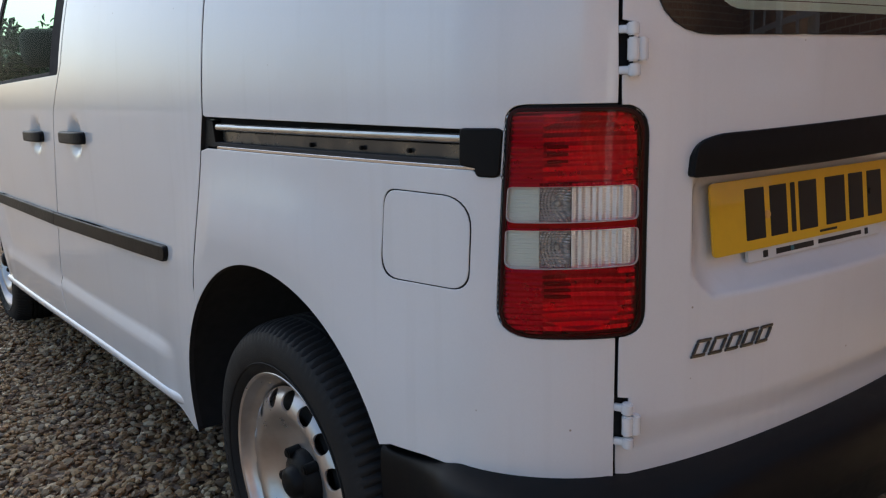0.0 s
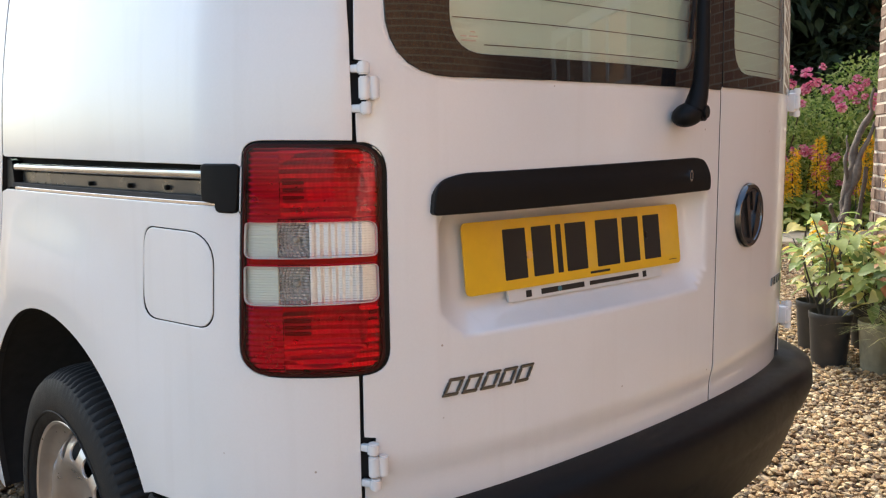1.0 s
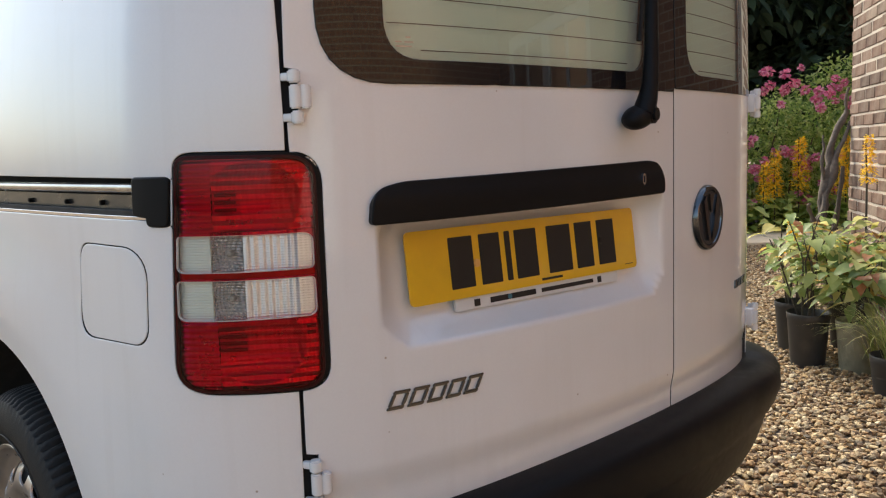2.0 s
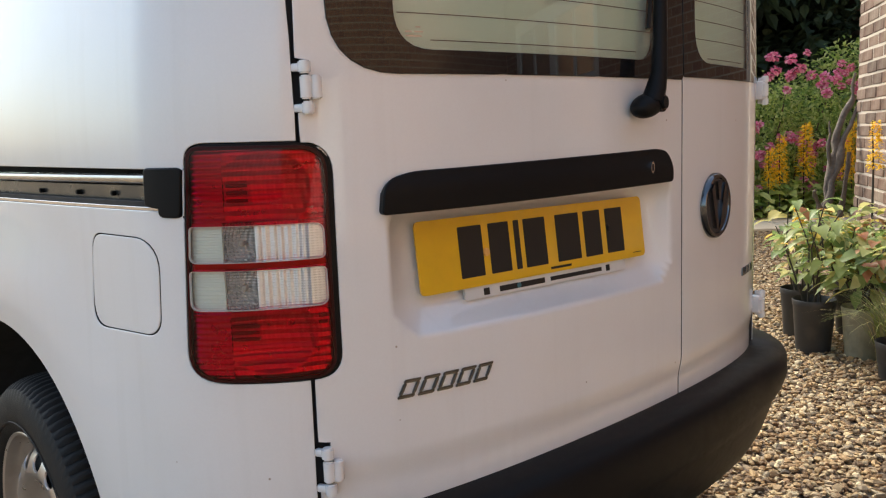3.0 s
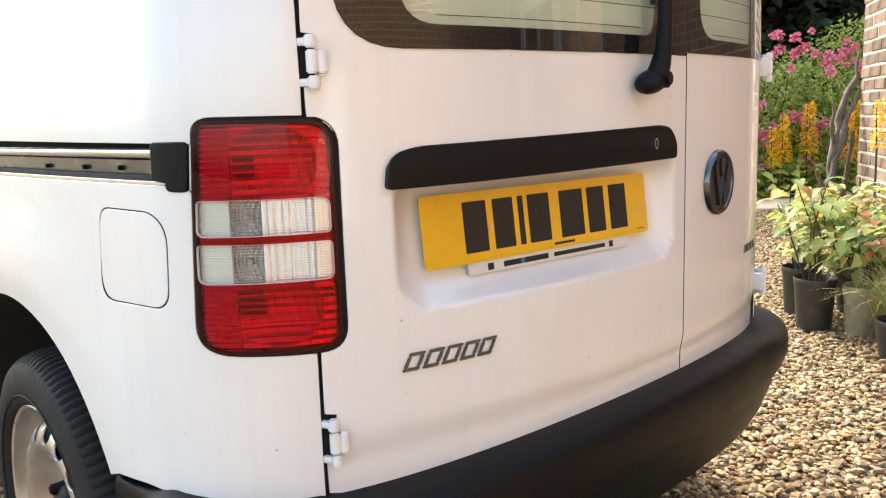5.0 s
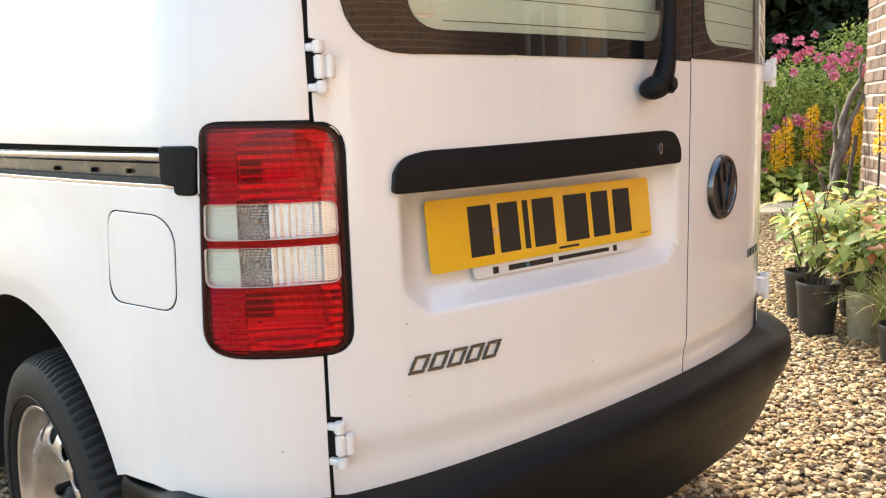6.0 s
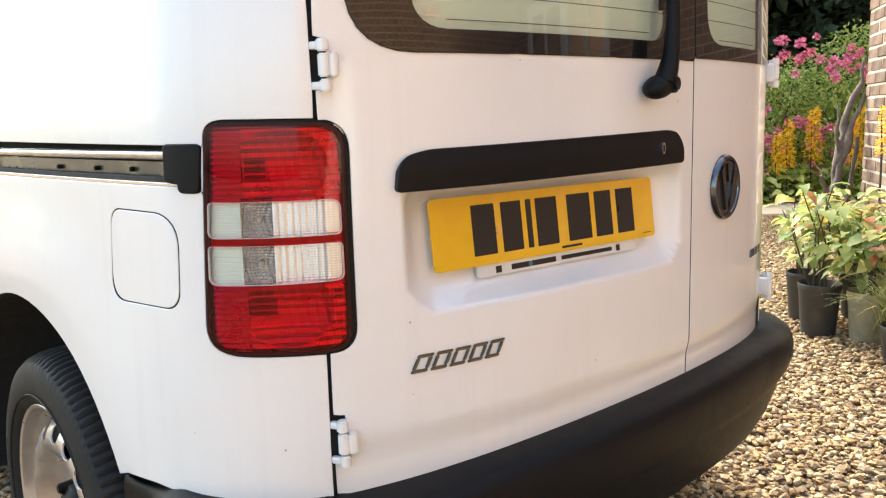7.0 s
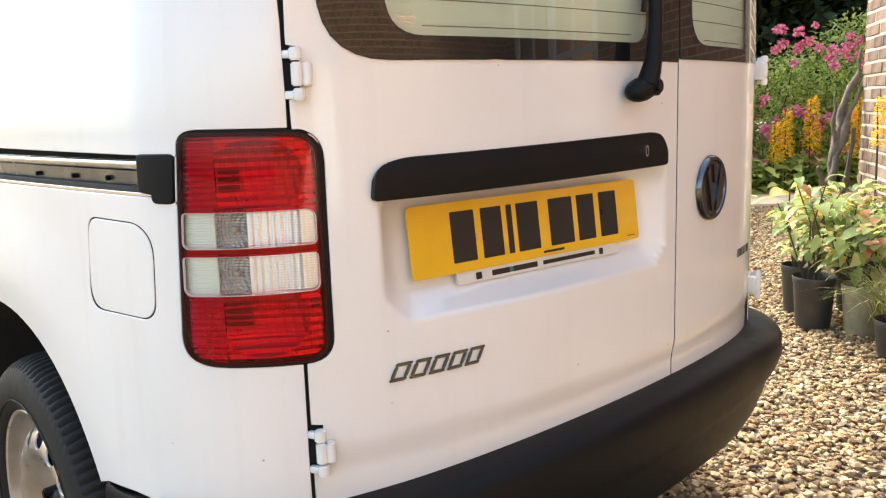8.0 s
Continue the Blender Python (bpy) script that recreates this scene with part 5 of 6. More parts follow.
# the window: frame, casements, bars, sill
win = new("window")
win.parent = house
win["label"] = "white painted casement window"
fx = WALL_X + 0.03
F = 0.14
house_part("frame", fx, fx + 0.08, y0, y0 + F, z0, z1, WHITE_WOOD, parent=win, bevel=0.006)
house_part("frame", fx, fx + 0.08, y1 - F, y1, z0, z1, WHITE_WOOD, parent=win, bevel=0.006)
house_part("frame", fx, fx + 0.08, y0 + F, y1 - F, z1 - F, z1, WHITE_WOOD, parent=win, bevel=0.006)
house_part("frame", fx, fx + 0.08, y0 + F, y1 - F, z0, z0 + F, WHITE_WOOD, parent=win, bevel=0.006)
house_part("sill", WALL_X - 0.06, fx + 0.02, y0 - 0.05, y1 + 0.05, z0 - 0.07, z0 - 0.002, WHITE_WOOD, "white projecting sill", parent=win, bevel=0.006)
wy = (y1 - y0) / 2
house_part("mullion", fx - 0.01, fx + 0.08, y0 + wy - 0.10, y0 + wy + 0.10, z0 + F, z1 - F, WHITE_WOOD, parent=win, bevel=0.006)
for k in range(2):
    a = y0 + F if k == 0 else y0 + wy + 0.10
    b = a + wy - F - 0.10
    house_part("glazing_bar", fx + 0.015, fx + 0.055, (a + b) / 2 - 0.035, (a + b) / 2 + 0.035, z0 + F, z1 - F, WHITE_WOOD, parent=win)
    zm = z0 + F + (z1 - z0 - 2 * F) / 2
    house_part("glazing_bar", fx + 0.017, fx + 0.053, a, b, zm - 0.03, zm + 0.03, WHITE_WOOD, parent=win)
    px0 = fx + 0.036 - WALL_X
    house_pane = raw("pane", [(px0, a - WALL_Y, z0 + F), (px0, b - WALL_Y, z0 + F), (px0, b - WALL_Y, z1 - F), (px0, a - WALL_Y, z1 - F)], [(0, 1, 2, 3)], HOUSE_GLASS, win, smooth=False)
    house_pane.visible_shadow = False
# added sheet that lends the panes the brightness of reflected sky
house_part("pane_backing", fx + 0.082, fx + 0.095, y0 + 0.02, y1 - 0.02, z0 + 0.02, z1 - 0.02, PALE_BACKING, "pale sheet added behind the panes", parent=win)

# ---- plants: leaf builders ----
def leaves(base, heading, length, width, droop=0.35, fold=0.18, fine=False):
    """Folded, drooping leaves: arrays of bases, directions, lengths and widths."""
    n = len(base)
    d = heading / np.linalg.norm(heading, axis=1, keepdims=True)
    up = np.tile([0, 0, 1.0], (n, 1)) + rng.normal(0, 0.25, (n, 3))
    s = np.cross(d, up)
    s /= np.linalg.norm(s, axis=1, keepdims=True) + 1e-9
    u = np.cross(s, d)
    L, W = length[:, None], width[:, None]
    mid = lambda t: base + d * L * t - np.array([0, 0, 1.0]) * L * droop * t * t
    steps = ((0.12, 0.62), (0.35, 1.0), (0.62, 0.86), (0.84, 0.48)) if fine else ((0.30, 0.85), (0.62, 1.0))
    rows = [mid(0)]
    for t, k in steps:
        m = mid(t)
        rows += [m - s * W * 0.5 * k + u * W * fold, m, m + s * W * 0.5 * k + u * W * fold]
    rows.append(mid(1.0))
    v = np.stack(rows, 1)
    q = len(steps)
    tri = [[0, 2, 1], [0, 3, 2]]
    for i in range(q - 1):
        a, b = 1 + 3 * i, 4 + 3 * i
        tri += [[a, a + 1, b + 1], [a, b + 1, b], [a + 1, a + 2, b + 2], [a + 1, b + 2, b + 1]]
    z = 1 + 3 * (q - 1)
    tri += [[z, z + 1, z + 3], [z + 1, z + 2, z + 3]]
    return v.reshape(-1, 3), (np.array(tri)[None] + np.arange(n)[:, None, None] * (3 * q + 2)).reshape(-1, 3)


def cloud(n, centre, radii, shell=0.45):
    """Points in a lumpy ellipsoid, denser towards its surface, with outward directions."""
    d = rng.normal(size=(n, 3))
    d /= np.linalg.norm(d, axis=1, keepdims=True)
    r = (shell + (1 - shell) * rng.random(n)) ** 0.6
    return np.array(centre) + d * r[:, None] * np.array(radii), d


def leaf_part(name, chunks, mat, parent, label="", smooth=False):
    ob = add_mesh(name, chunks, mat, smooth=smooth)
    ob.parent = parent
    if label:
        ob["label"] = label
    return ob


GREEN = ramp_material("rose_leaf", [(0.0, (0.10, 0.18, 0.04)), (0.35, (0.30, 0.40, 0.09)), (0.7, (0.50, 0.57, 0.16)), (1.0, (0.52, 0.54, 0.22))], 0.5, bump=0, trans=0.5)
DARKGREEN = ramp_material("wood_leaf", [(0.0, (0.022, 0.036, 0.018)), (0.6, (0.045, 0.072, 0.032)), (1.0, (0.085, 0.115, 0.05))], 0.6, bump=0, trans=0.2)
BRIGHT = ramp_material("broad_leaf", [(0.0, (0.14, 0.22, 0.07)), (0.3, (0.27, 0.36, 0.12)), (0.55, (0.44, 0.47, 0.18)), (0.74, (0.58, 0.55, 0.26)), (0.84, (0.64, 0.54, 0.12)), (0.90, (0.44, 0.17, 0.08)), (1.0, (0.58, 0.36, 0.20))], 0.42, bump=0.2, bump_scale=60, trans=0.55)
PINK = ramp_material("pink_petal", [(0.0, (0.62, 0.10, 0.24)), (0.5, (0.78, 0.24, 0.40)), (1.0, (0.86, 0.50, 0.58))], 0.5, bump=0, trans=0.3)
GOLD = ramp_material("yellow_petal", [(0.0, (0.86, 0.54, 0.03)), (0.6, (0.95, 0.70, 0.05)), (1.0, (0.84, 0.48, 0.04))], 0.5, bump=0, trans=0.5)
STRAW = ramp_material("grass_blade", [(0.0, (0.14, 0.22, 0.05)), (0.5, (0.30, 0.32, 0.10)), (1.0, (0.50, 0.42, 0.22))], 0.5, bump=0, trans=0.3)
BARK = material("bark", (0.13, 0.09, 0.06), 0.9, vary=0.4, grain=25, bump=0.8, bump_scale=60)
STEM = material("dark_stem", (0.05, 0.04, 0.03), 0.6, vary=0.3)
POT = material("black_pot_plastic", (0.030, 0.031, 0.033), 0.45, vary=0.2, grain=30, stain=((0.12, 0.10, 0.08), 0.35, 12))
SOIL = material("compost", (0.035, 0.025, 0.018), 0.95, vary=0.4, bump=1.0, bump_scale=120)
MOSSPOT = material("mossy_stone", (0.26, 0.25, 0.18), 0.9, vary=0.35, grain=18, bump=0.7, bump_scale=70, stain=((0.14, 0.17, 0.06), 0.6, 7))
WEATHERED = material("silvered_driftwood", (0.15, 0.115, 0.09), 0.9, vary=0.6, grain=34, bump=1.0, bump_scale=60, stain=((0.07, 0.05, 0.04), 0.8, 16))


def bush(name, label, centre, lobes, n, leaf, mat, stems=7, category="shrub"):
    """A shrub: bent stems from the ground and a crown of lobes full of leaves."""
    b = new(name)
    b.location = (centre[0], centre[1], 0)
    tagged(b, label, category)
    chunks = []
    for (ox, oy, oz), rad in lobes:
        k = max(10, int(n * rad[0] * rad[2] / sum(r[0] * r[2] for _, r in lobes)))
        p, d = cloud(k, (ox, oy, oz), rad)
        p += rng.normal(0, 0.05, p.shape)
        keep = p[:, 2] > 0.05
        p, d = p[keep], d[keep]
        chunks.append(leaves(p, d + rng.normal(0, 0.7, d.shape), rng.uniform(0.7, 1.3, len(p)) * leaf, rng.uniform(0.7, 1.2, len(p)) * leaf * 0.55))
    leaf_part("foliage", chunks, mat, b)
    for k in range(stems):
        (ox, oy, oz), rad = lobes[k % len(lobes)]
        a = rng.uniform(0, 6.28)
        top = (ox + rad[0] * 0.4 * math.cos(a), oy + rad[1] * 0.4 * math.sin(a), oz + rad[2] * 0.3)
        part("stem", tube([(ox * 0.3, oy * 0.3, -0.03), (ox * 0.7 + 0.05 * math.cos(a), oy * 0.7, oz * 0.5), top], [0.022, 0.015, 0.006], 6), BARK, b)
    return b


# pink rose bush
RX, RY = Vector((0.725, -0.687, 0)), Vector((0.687, 0.725, 0))      # across and away from the drive
base = Vector((8.35, 3.50, 0))
lobes = []
for a, z, r in ((-1.5, 0.9, 0.75), (-0.8, 1.0, 0.72), (-0.1, 1.0, 0.70), (0.45, 0.85, 0.62), (-0.5, 0.6, 0.7), (0.2, 0.45, 0.6), (-1.2, 0.5, 0.7), (0.05, 1.35, 0.42), (-0.75, 1.4, 0.42), (0.62, 1.25, 0.34)):
    o = RX * a
    lobes.append(((o.x, o.y, z), (r * 0.85, r * 0.75, r * 0.72)))
rose = bush("rose_bush", "rambling bush with pink flowers and small green leaves", base, lobes, 11500, 0.062, GREEN, 12, "flowering shrub")


def bloom_mesh(n, r, mat, name, flat_=0.7):
    p, d = cloud(n, (0, 0, 0), (r, r, r * flat_), 0.3)
    ob = add_mesh(name, [leaves(p * 0.55, d + rng.normal(0, 0.4, d.shape), np.full(n, r * 0.75), np.full(n, r * 0.6), 0.1)], mat, smooth=False)
    return ob


bloom = bloom_mesh(44, 0.062, PINK, "bloom")
bloom.parent = rose
spots = [(-0.30, 1.83), (0.12, 1.80), (0.46, 1.66), (0.58, 1.72), (0.52, 1.52), (0.66, 1.58), (0.36, 1.44), (0.80, 1.46), (-0.08, 1.60), (-0.20, 1.66), (-0.05, 0.95), (-0.32, 1.10), (0.08, 0.88), (0.28, 0.92), (0.42, 0.80), (0.20, 0.72), (0.34, 0.66), (-0.28, 0.62), (-0.2, 0.75), (-0.36, 0.40), (0.22, 0.28), (0.35, 0.32), (0.18, 0.42), (0.50, 0.50), (-0.6, 1.7), (-0.9, 1.5), (-1.2, 1.3), (0.30, 1.62), (0.05, 1.70), (0.60, 0.85)]
for i, (a, z) in enumerate(spots):
    for q in range(2):
        ob = bloom if i == q == 0 else new("bloom", bloom.data)
        ob.parent = rose
        o = RX * (a + rng.normal(0, 0.065)) - RY * (0.50 + rng.uniform(-0.08, 0.18))
        ob.location = (o.x, o.y, z + rng.normal(0, 0.05))
        ob.rotation_euler = (rng.uniform(-0.6, 0.6), rng.uniform(-0.6, 0.6), rng.uniform(0, 6))
        s = rng.uniform(0.65, 1.15)
        ob.scale = (s, s, s)

# tall yellow flower spikes in front of it
def spike(loc, h0, h1, rad=0.095, size=1.0):
    s = new("yellow_flower_spike")
    s.location = loc
    tagged(s, "tall spike of small golden yellow flowers on a dark stem", "flower", "yellow flower spikes")
    part("stem", tube([(0, 0, 0), (0.01, 0.01, h0), (0.0, 0.02, h1)], [0.008, 0.006, 0.003], 6), STEM, s)
    n = 340
    t = rng.random(n)
    r = rad * (1.15 - 0.8 * t) * np.sqrt(rng.random(n))
    a = rng.uniform(0, 6.28, n)
    p = np.stack([r * np.cos(a), r * np.sin(a), h0 + (h1 - h0) * t], 1)
    d = np.stack([np.cos(a), np.sin(a), rng.normal(0.1, 0.5, n)], 1)
    tagged(leaf_part("floret_mass", [leaves(p, d, rng.uniform(0.03, 0.055, n) * size, rng.uniform(0.014, 0.024, n) * size, 0.2)], GOLD, s), kind="stuff")
    return s


gold = spike((7.62, 3.06, 0), 0.42, 0.95, 0.075)
for along, away, s in ((0.34, 0.05, 1.14), (0.72, -0.08, 1.0), (0.88, 0.05, 1.14), (-0.10, -0.05, 0.86)):
    o = Vector((7.62, 3.10, 0)) + RX * along + RY * away
    c = copy_thing(gold, pose(o.x, o.y, 0, 0, 0, 40 * s))
    c.scale = (s, s, s)
spike((3.46, 0.715, 0), 0.80, 1.07, 0.034, 0.5)
spike((3.05, 0.95, 0), 0.42, 0.62, 0.030, 0.5)

# dark low leaves at the foot of the bed
bed = new("bed_plants")
tagged(bed, "low dark green broad leaves along the flower bed", "ground plants", kind="stuff")
n = 1500
t, dd = rng.uniform(-2.2, 1.1, n), rng.uniform(-0.35, 0.5, n)
c = np.array(Vector((7.95, 3.10, 0)))[None] + t[:, None] * np.array(RX) + dd[:, None] * np.array(RY)
c[:, 2] = rng.uniform(0.02, 0.42, n)
h = rng.normal(0, 1, (n, 3))
h[:, 2] = np.abs(h[:, 2]) * 0.5
leaf_part("bed_leaves", [leaves(c, h, rng.uniform(0.10, 0.22, n), rng.uniform(0.06, 0.13, n), 0.5)], GREEN, bed)
soil = bmesh.new()
bmesh.ops.create_grid(soil, x_segments=24, y_segments=10, size=1, matrix=Matrix.Translation((9.2, 3.9, 0.03)) @ Matrix.Rotation(math.atan2(RX.y, RX.x), 4, "Z") @ Matrix.Diagonal((4.5, 1.25, 1, 1)))
for v in soil.verts:
    v.co.z += 0.05 * noise.noise(v.co * 2.5)
tagged(finish("flower_bed_soil", soil, SOIL), "dark soil of the flower bed", "soil", kind="structure")

# shrub behind, near the house
bush("garden_shrub", "dense mid-green shrub behind the flowers", (9.9, 3.15), [((0, 0, 1.3), (0.75, 0.7, 0.85)), ((0.5, -0.3, 1.7), (0.6, 0.6, 0.6)), ((-0.4, 0.35, 1.0), (0.6, 0.6, 0.8)), ((0.9, -0.7, 1.2), (0.8, 0.7, 0.9))], 7000, 0.09, GREEN, 6)


# ---- dark woods beyond ----
def tree(loc, h, seed_turn):
    t = new("tree")
    t.location = loc
    tagged(t, "dark leafy tree at the edge of the garden", "tree", "trees beyond the garden")
    part("trunk", tube([(0, 0, -0.1), (0.1, 0.05, h * 0.3), (0.05, 0.15, h * 0.62), (0.1, 0.1, h * 0.9)], [0.26, 0.20, 0.12, 0.03], 9), BARK, t)
    for k in range(6):
        a, z = k * 1.05 + seed_turn, h * (0.28 + 0.09 * k)
        part("limb", tube([(0.08, 0.08, z), (1.1 * math.cos(a), 1.1 * math.sin(a), z + 0.6), (2.1 * math.cos(a), 2.1 * math.sin(a), z + 1.0)], [0.09, 0.055, 0.02], 6), BARK, t)
    chunks = []
    for k in range(26):
        a, q = rng.uniform(0, 6.28), rng.uniform(0.2, 1.0)
        c = (2.3 * q * math.cos(a), 2.3 * q * math.sin(a), h * rng.uniform(0.14, 0.96))
        p, d = cloud(300, c, (0.95, 0.95, 0.7), 0.2)
        chunks.append(leaves(p, d + rng.normal(0, 0.8, d.shape), rng.uniform(0.20, 0.36, 300), rng.uniform(0.12, 0.20, 300)))
    leaf_part("crown", chunks, DARKGREEN, t)
    return t


kinds = [tree((14.5, 4.6, 0), 8.5, 0.0), tree((15.5, 7.5, 0), 9.5, 0.7), tree((13.8, 10.0, 0), 8.0, 1.9)]
for i, (x, y) in enumerate(((17.0, 2.2), (18.5, 5.4), (17.5, 9.5), (12.0, 12.5), (9.5, 14.5), (6.5, 15.5), (19.5, -0.5), (16.0, 12.5), (21.0, 8.0), (15.2, 1.4), (12.6, 7.6), (11.8, 9.6), (19.5, 8.2), (20.5, 10.5), (22.0, 6.5), (23.5, 3.6))):
    c = copy_thing(kinds[i % 3], pose(x, y, 0, 0, 0, 67 * i))
    s = 0.9 + 0.07 * (i % 4)
    c.scale = (s, s, s)

# ---- driftwood against the house corner ----
drift = new("driftwood")
drift.location = (4.06, 1.08, 0)
tagged(drift, "weathered grey driftwood branches leaning on the house corner", "driftwood")
for pts, rad in (([(-0.34, 0.12, 0.0), (-0.24, 0.09, 0.28), (-0.12, 0.06, 0.58), (0.0, 0.04, 0.88), (0.16, 0.0, 1.16)], [0.031, 0.034, 0.031, 0.028, 0.014]),
                 ([(-0.24, 0.08, 0.0), (-0.14, 0.10, 0.40), (-0.06, 0.08, 0.72), (0.05, 0.07, 1.00), (0.14, 0.03, 1.22), (0.17, 0.02, 1.38)], [0.038, 0.035, 0.036, 0.033, 0.022, 0.010]),
                 ([(-0.14, 0.02, 0.0), (-0.02, 0.02, 0.45), (0.07, 0.01, 0.88)], [0.026, 0.022, 0.012]),
                 ([(-0.14, 0.09, 0.50), (-0.21, 0.10, 0.62), (-0.26, 0.08, 0.66)], [0.02, 0.016, 0.008]),
                 ([(-0.06, 0.08, 0.80), (-0.07, 0.10, 0.95), (-0.02, 0.10, 1.08)], [0.016, 0.014, 0.006])):
    fine = []
    rr = []
    for k in range(len(pts) - 1):
        for q in range(5):
            t = q / 5
            p = Vector(pts[k]).lerp(Vector(pts[k + 1]), t)
            fine.append(p + Vector((noise.noise(p * 9), noise.noise(p * 9 + Vector((5, 0, 0))), 0)) * 0.024)
            rr.append(0.74 * (rad[k] * (1 - t) + rad[k + 1] * t) * (1 + 0.8 * noise.noise(p * 30)))
    fine.append(Vector(pts[-1]))
    rr.append(rad[-1])
    part("branch", tube(fine, rr, 9), WEATHERED, drift)


# ---- pots ----
def pot(name, label, loc, r, h, mat, soil_drop=0.03):
    p = new(name)
    p.location = loc
    tagged(p, label, "plant pot")
    part("pot_body", lathe([(0.001, 0.0), (r * 0.78, 0.0), (r * 0.80, 0.01), (r * 0.97, h - 0.035), (r * 1.0, h - 0.03), (r * 1.02, h - 0.004), (r * 1.0, h), (r * 0.965, h - 0.004), (r * 0.93, h - 0.05), (r * 0.90, h - 0.09)], 40), mat, p)
    s = cyl(r * 0.92, 0.01, Matrix.Translation((0, 0, h - 0.035 - soil_drop)), 28)
    part("compost", s, SOIL, p)
    return p


pot("plant_pot", "black plastic pot with a tall leafy plant", (2.51, 0.645, 0.0), 0.095, 0.255, POT)
pot("plant_pot", "black plastic pot half hidden behind another", (2.76, 0.815, 0.0), 0.092, 0.25, POT)
pot("plant_pot", "dark plastic pot among the leaves", (2.93, 0.62, 0.0), 0.09, 0.22, POT)
pot("stone_planter", "mossy grey stone planter with broad-leaved plants", (2.53, 0.43, 0.0), 0.095, 0.24, MOSSPOT)
pot("plant_pot", "small black pot with arching grass", (2.26, 0.20, 0.0), 0.09, 0.17, POT)
pot("plant_pot", "dark plastic pot with broad leaves", (3.25, 0.72, 0.0), 0.11, 0.24, POT)


def broad_plant(label, loc, z0, h, spread, n, leaf, stems, mat, lean=(0, 0), r0=0.03):
    p = new("potted_plant")
    p.location = (loc[0], loc[1], z0)
    tagged(p, label, "plant")
    allb, alld = [], []
    for k in range(stems):
        a = 6.28 * k / stems + rng.uniform(-0.4, 0.4)
        top = Vector((lean[0] + spread * 0.6 * math.cos(a), lean[1] + spread * 0.6 * math.sin(a), h * rng.uniform(0.7, 1.0)))
        root = Vector((r0 * math.cos(a), r0 * math.sin(a), 0))
        bend = root.lerp(top, 0.5) + Vector((rng.normal(0, 0.03), rng.normal(0, 0.03), 0.05))
        part("stem", tube([root, bend, top], [0.0048, 0.004, 0.0024], 6), STEM, p)
        m = n // stems
        for q in range(m):
            t = rng.uniform(0.25, 1.0)
            c = root.lerp(bend, min(1, 2 * t)) if t < 0.5 else bend.lerp(top, 2 * t - 1)
            b = rng.uniform(0, 6.28)
            allb.append(c)
            alld.append((math.cos(b), math.sin(b), rng.uniform(-0.1, 0.7)))
    allb, alld = np.array(allb), np.array(alld)
    k = len(allb)
    stalk = rng.uniform(0.02, spread * 0.5, k)[:, None]
    L = rng.uniform(0.6, 1.2, k) * leaf
    v, f = leaves(allb + alld * stalk, alld, L, L * rng.uniform(0.36, 0.62, k), 0.6, 0.10, fine=True)
    leaf_part("leaves", [(v, f)], mat, p, smooth=True)
    return p


broad_plant("tall plant with dark stems and yellow-green lobed leaves", (2.51, 0.645), 0.19, 0.56, 0.20, 75, 0.100, 6, BRIGHT)
broad_plant("leafy plant with yellowing leaves", (2.76, 0.815), 0.19, 0.46, 0.20, 85, 0.100, 6, BRIGHT)
broad_plant("broad-leaved plant with green and yellow leaves", (2.53, 0.43), 0.19, 0.36, 0.26, 160, 0.110, 9, BRIGHT, (0.05, 0.02))
broad_plant("broad-leaved plant with rust-tinged leaves", (2.93, 0.62), 0.18, 0.40, 0.26, 180, 0.110, 9, BRIGHT)
broad_plant("broad-leaved plant beside the brick wall", (3.25, 0.72), 0.20, 0.40, 0.30, 180, 0.120, 9, BRIGHT)


def grass(name, label, loc, z0, n, h, spread, width, mat):
    g_ = new(name)
    g_.location = (loc[0], loc[1], z0)
    tagged(g_, label, "grass")
    vs, fs = [], []
    for k in range(n):
        a, r = rng.uniform(0, 6.28), spread * rng.uniform(0.3, 1.0)
        hh = h * rng.uniform(0.6, 1.1)
        d = np.array((math.cos(a), math.sin(a), 0))
        s = np.array((-d[1], d[0], 0)) * width / 2
        for q in range(7):
            t = q / 6
            p = d * (0.03 + r * t ** 1.4) + np.array((0, 0, hh * (1.9 * t - 1.15 * t * t * (0.8 + r))))
            wq = 1 - t ** 2 * 0.95
            vs += [p - s * wq, p + s * wq]
            if q:
                i = len(vs) - 4
                fs.append((i, i + 1, i + 3, i + 2))
    leaf_part("blades", [(np.array(vs), np.array(fs))], mat, g_)
    return g_


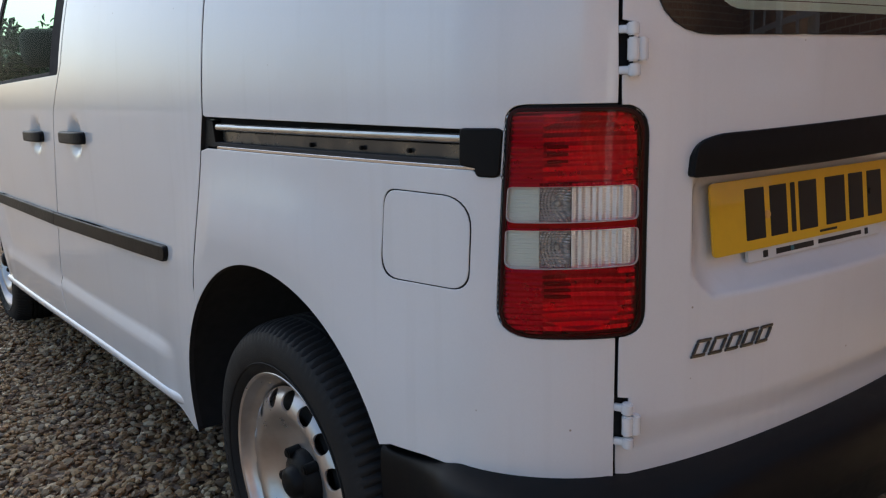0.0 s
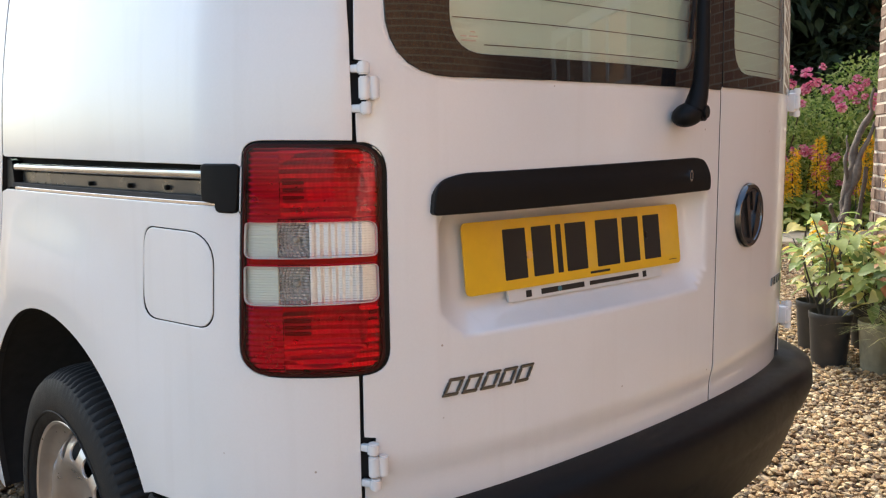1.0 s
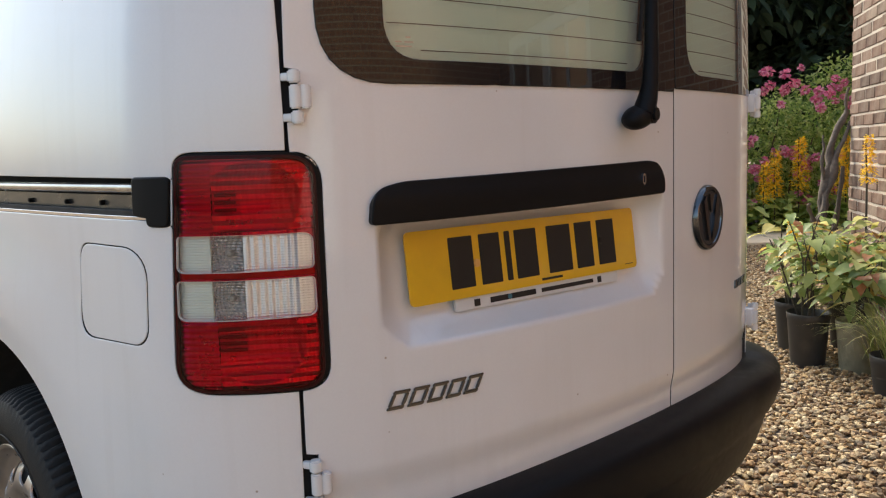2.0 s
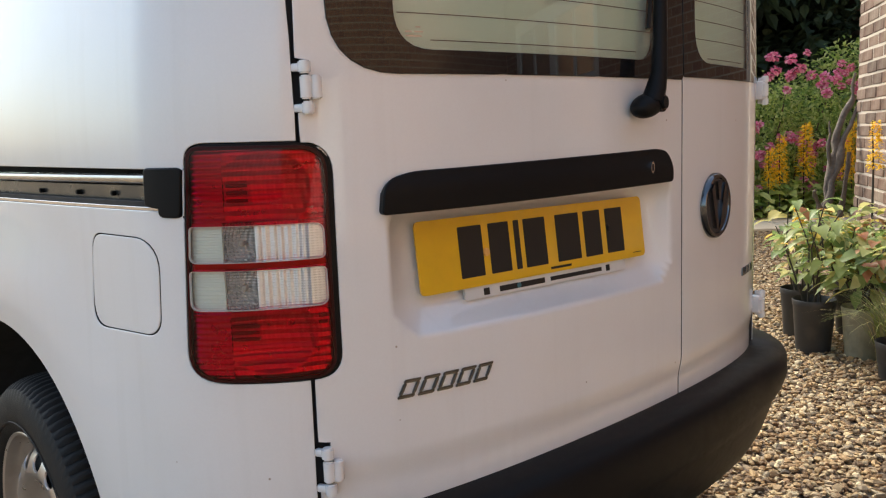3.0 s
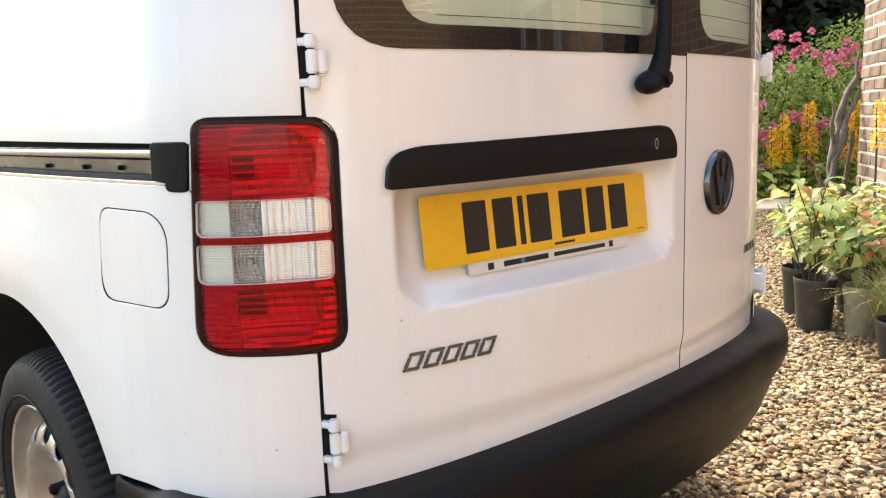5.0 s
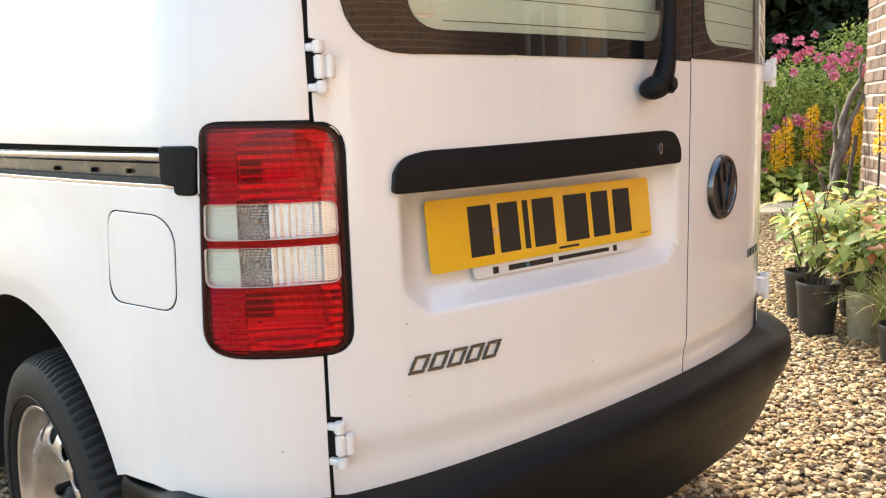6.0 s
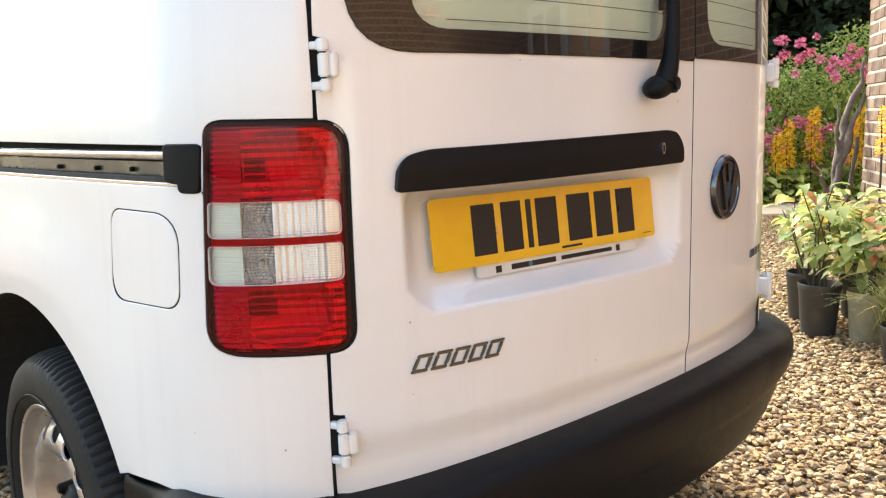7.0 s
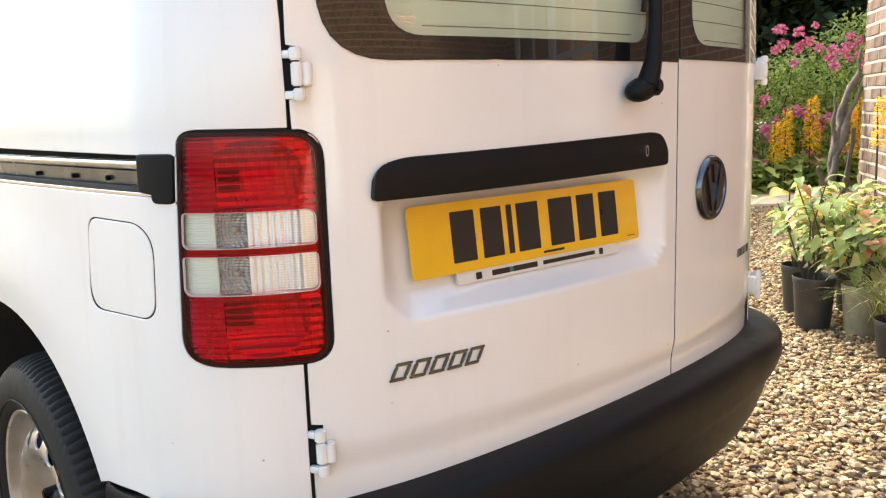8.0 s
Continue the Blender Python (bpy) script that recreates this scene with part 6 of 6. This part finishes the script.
grass("ornamental_grass", "arching straw and green grass in a small pot", (2.26, 0.20), 0.13, 120, 0.32, 0.36, 0.005, STRAW)
grass("ornamental_grass", "arching pale grass behind the planter", (2.44, 0.31), 0.02, 50, 0.38, 0.34, 0.005, STRAW)
grass("strap_leaf_plant", "clump of upright bright green strap leaves by the wall", (3.66, 0.92), 0.0, 80, 0.56, 0.26, 0.016, BRIGHT)

# ---- brick garden wall, brick by brick ----
garden_wall = new("garden_wall")
WD = Vector((-0.848, -0.530, 0))                 # from its far end towards the drive
WN = Vector((-0.530, 0.848, 0))                  # the face that looks on the drive
frame_w = Matrix((WD, -WN, Vector((0, 0, 1)))).transposed().to_4x4()
garden_wall.matrix_world = Matrix.Translation((4.18, 1.07, 0)) @ frame_w
tagged(garden_wall, "weathered red-brown brick garden wall with pale mortar", "brick wall", kind="structure")
core = part("mortar_core", box(1.74, 0.206, 2.42, Matrix.Translation((0.878, 0.107, 1.19))), MORTAR, garden_wall, smooth=False)
shapes = []
for ln in (0.213, 0.1015):
    bm = box(ln, 0.10, 0.064, None, 0.005, 1)
    me = bpy.data.meshes.new("brick")
    bm.to_mesh(me)
    bm.free()
    me.materials.append(BRICK)
    shapes.append((me, ln))
rows_n = 32
for row in range(rows_n):
    x = 0.0
    for q in range(12):
        me, ln = shapes[1] if (q == 0 and row % 2) else shapes[0]
        if x + ln > 1.76:
            break
        ob = new("brick", me)
        ob.parent = garden_wall
        ob.location = (x + ln / 2, 0.05 + rng.uniform(-0.004, 0.003), 0.0375 + 0.075 * row)
        ob.rotation_euler = (0, rng.normal(0, 0.004), rng.normal(0, 0.006))
        x += ln + 0.011
coping = box(1.82, 0.30, 0.06, Matrix.Translation((0.86, 0.11, 2.44)), 0.01)
part("coping", coping, MORTAR, garden_wall, "pale stone coping", smooth=False)

# ---- hedge past the van's nose, seen through the cab glass ----
bush("hedge", "dark green clipped hedge across the end of the drive", (2.2, 12.5), [((-2.0 + 0.8 * k, 0, h), (0.75, 0.6, 0.75)) for k in range(7) for h in (0.6, 1.3 + 0.05 * (k % 3))], 30000, 0.18, DARKGREEN, 7, "hedge")
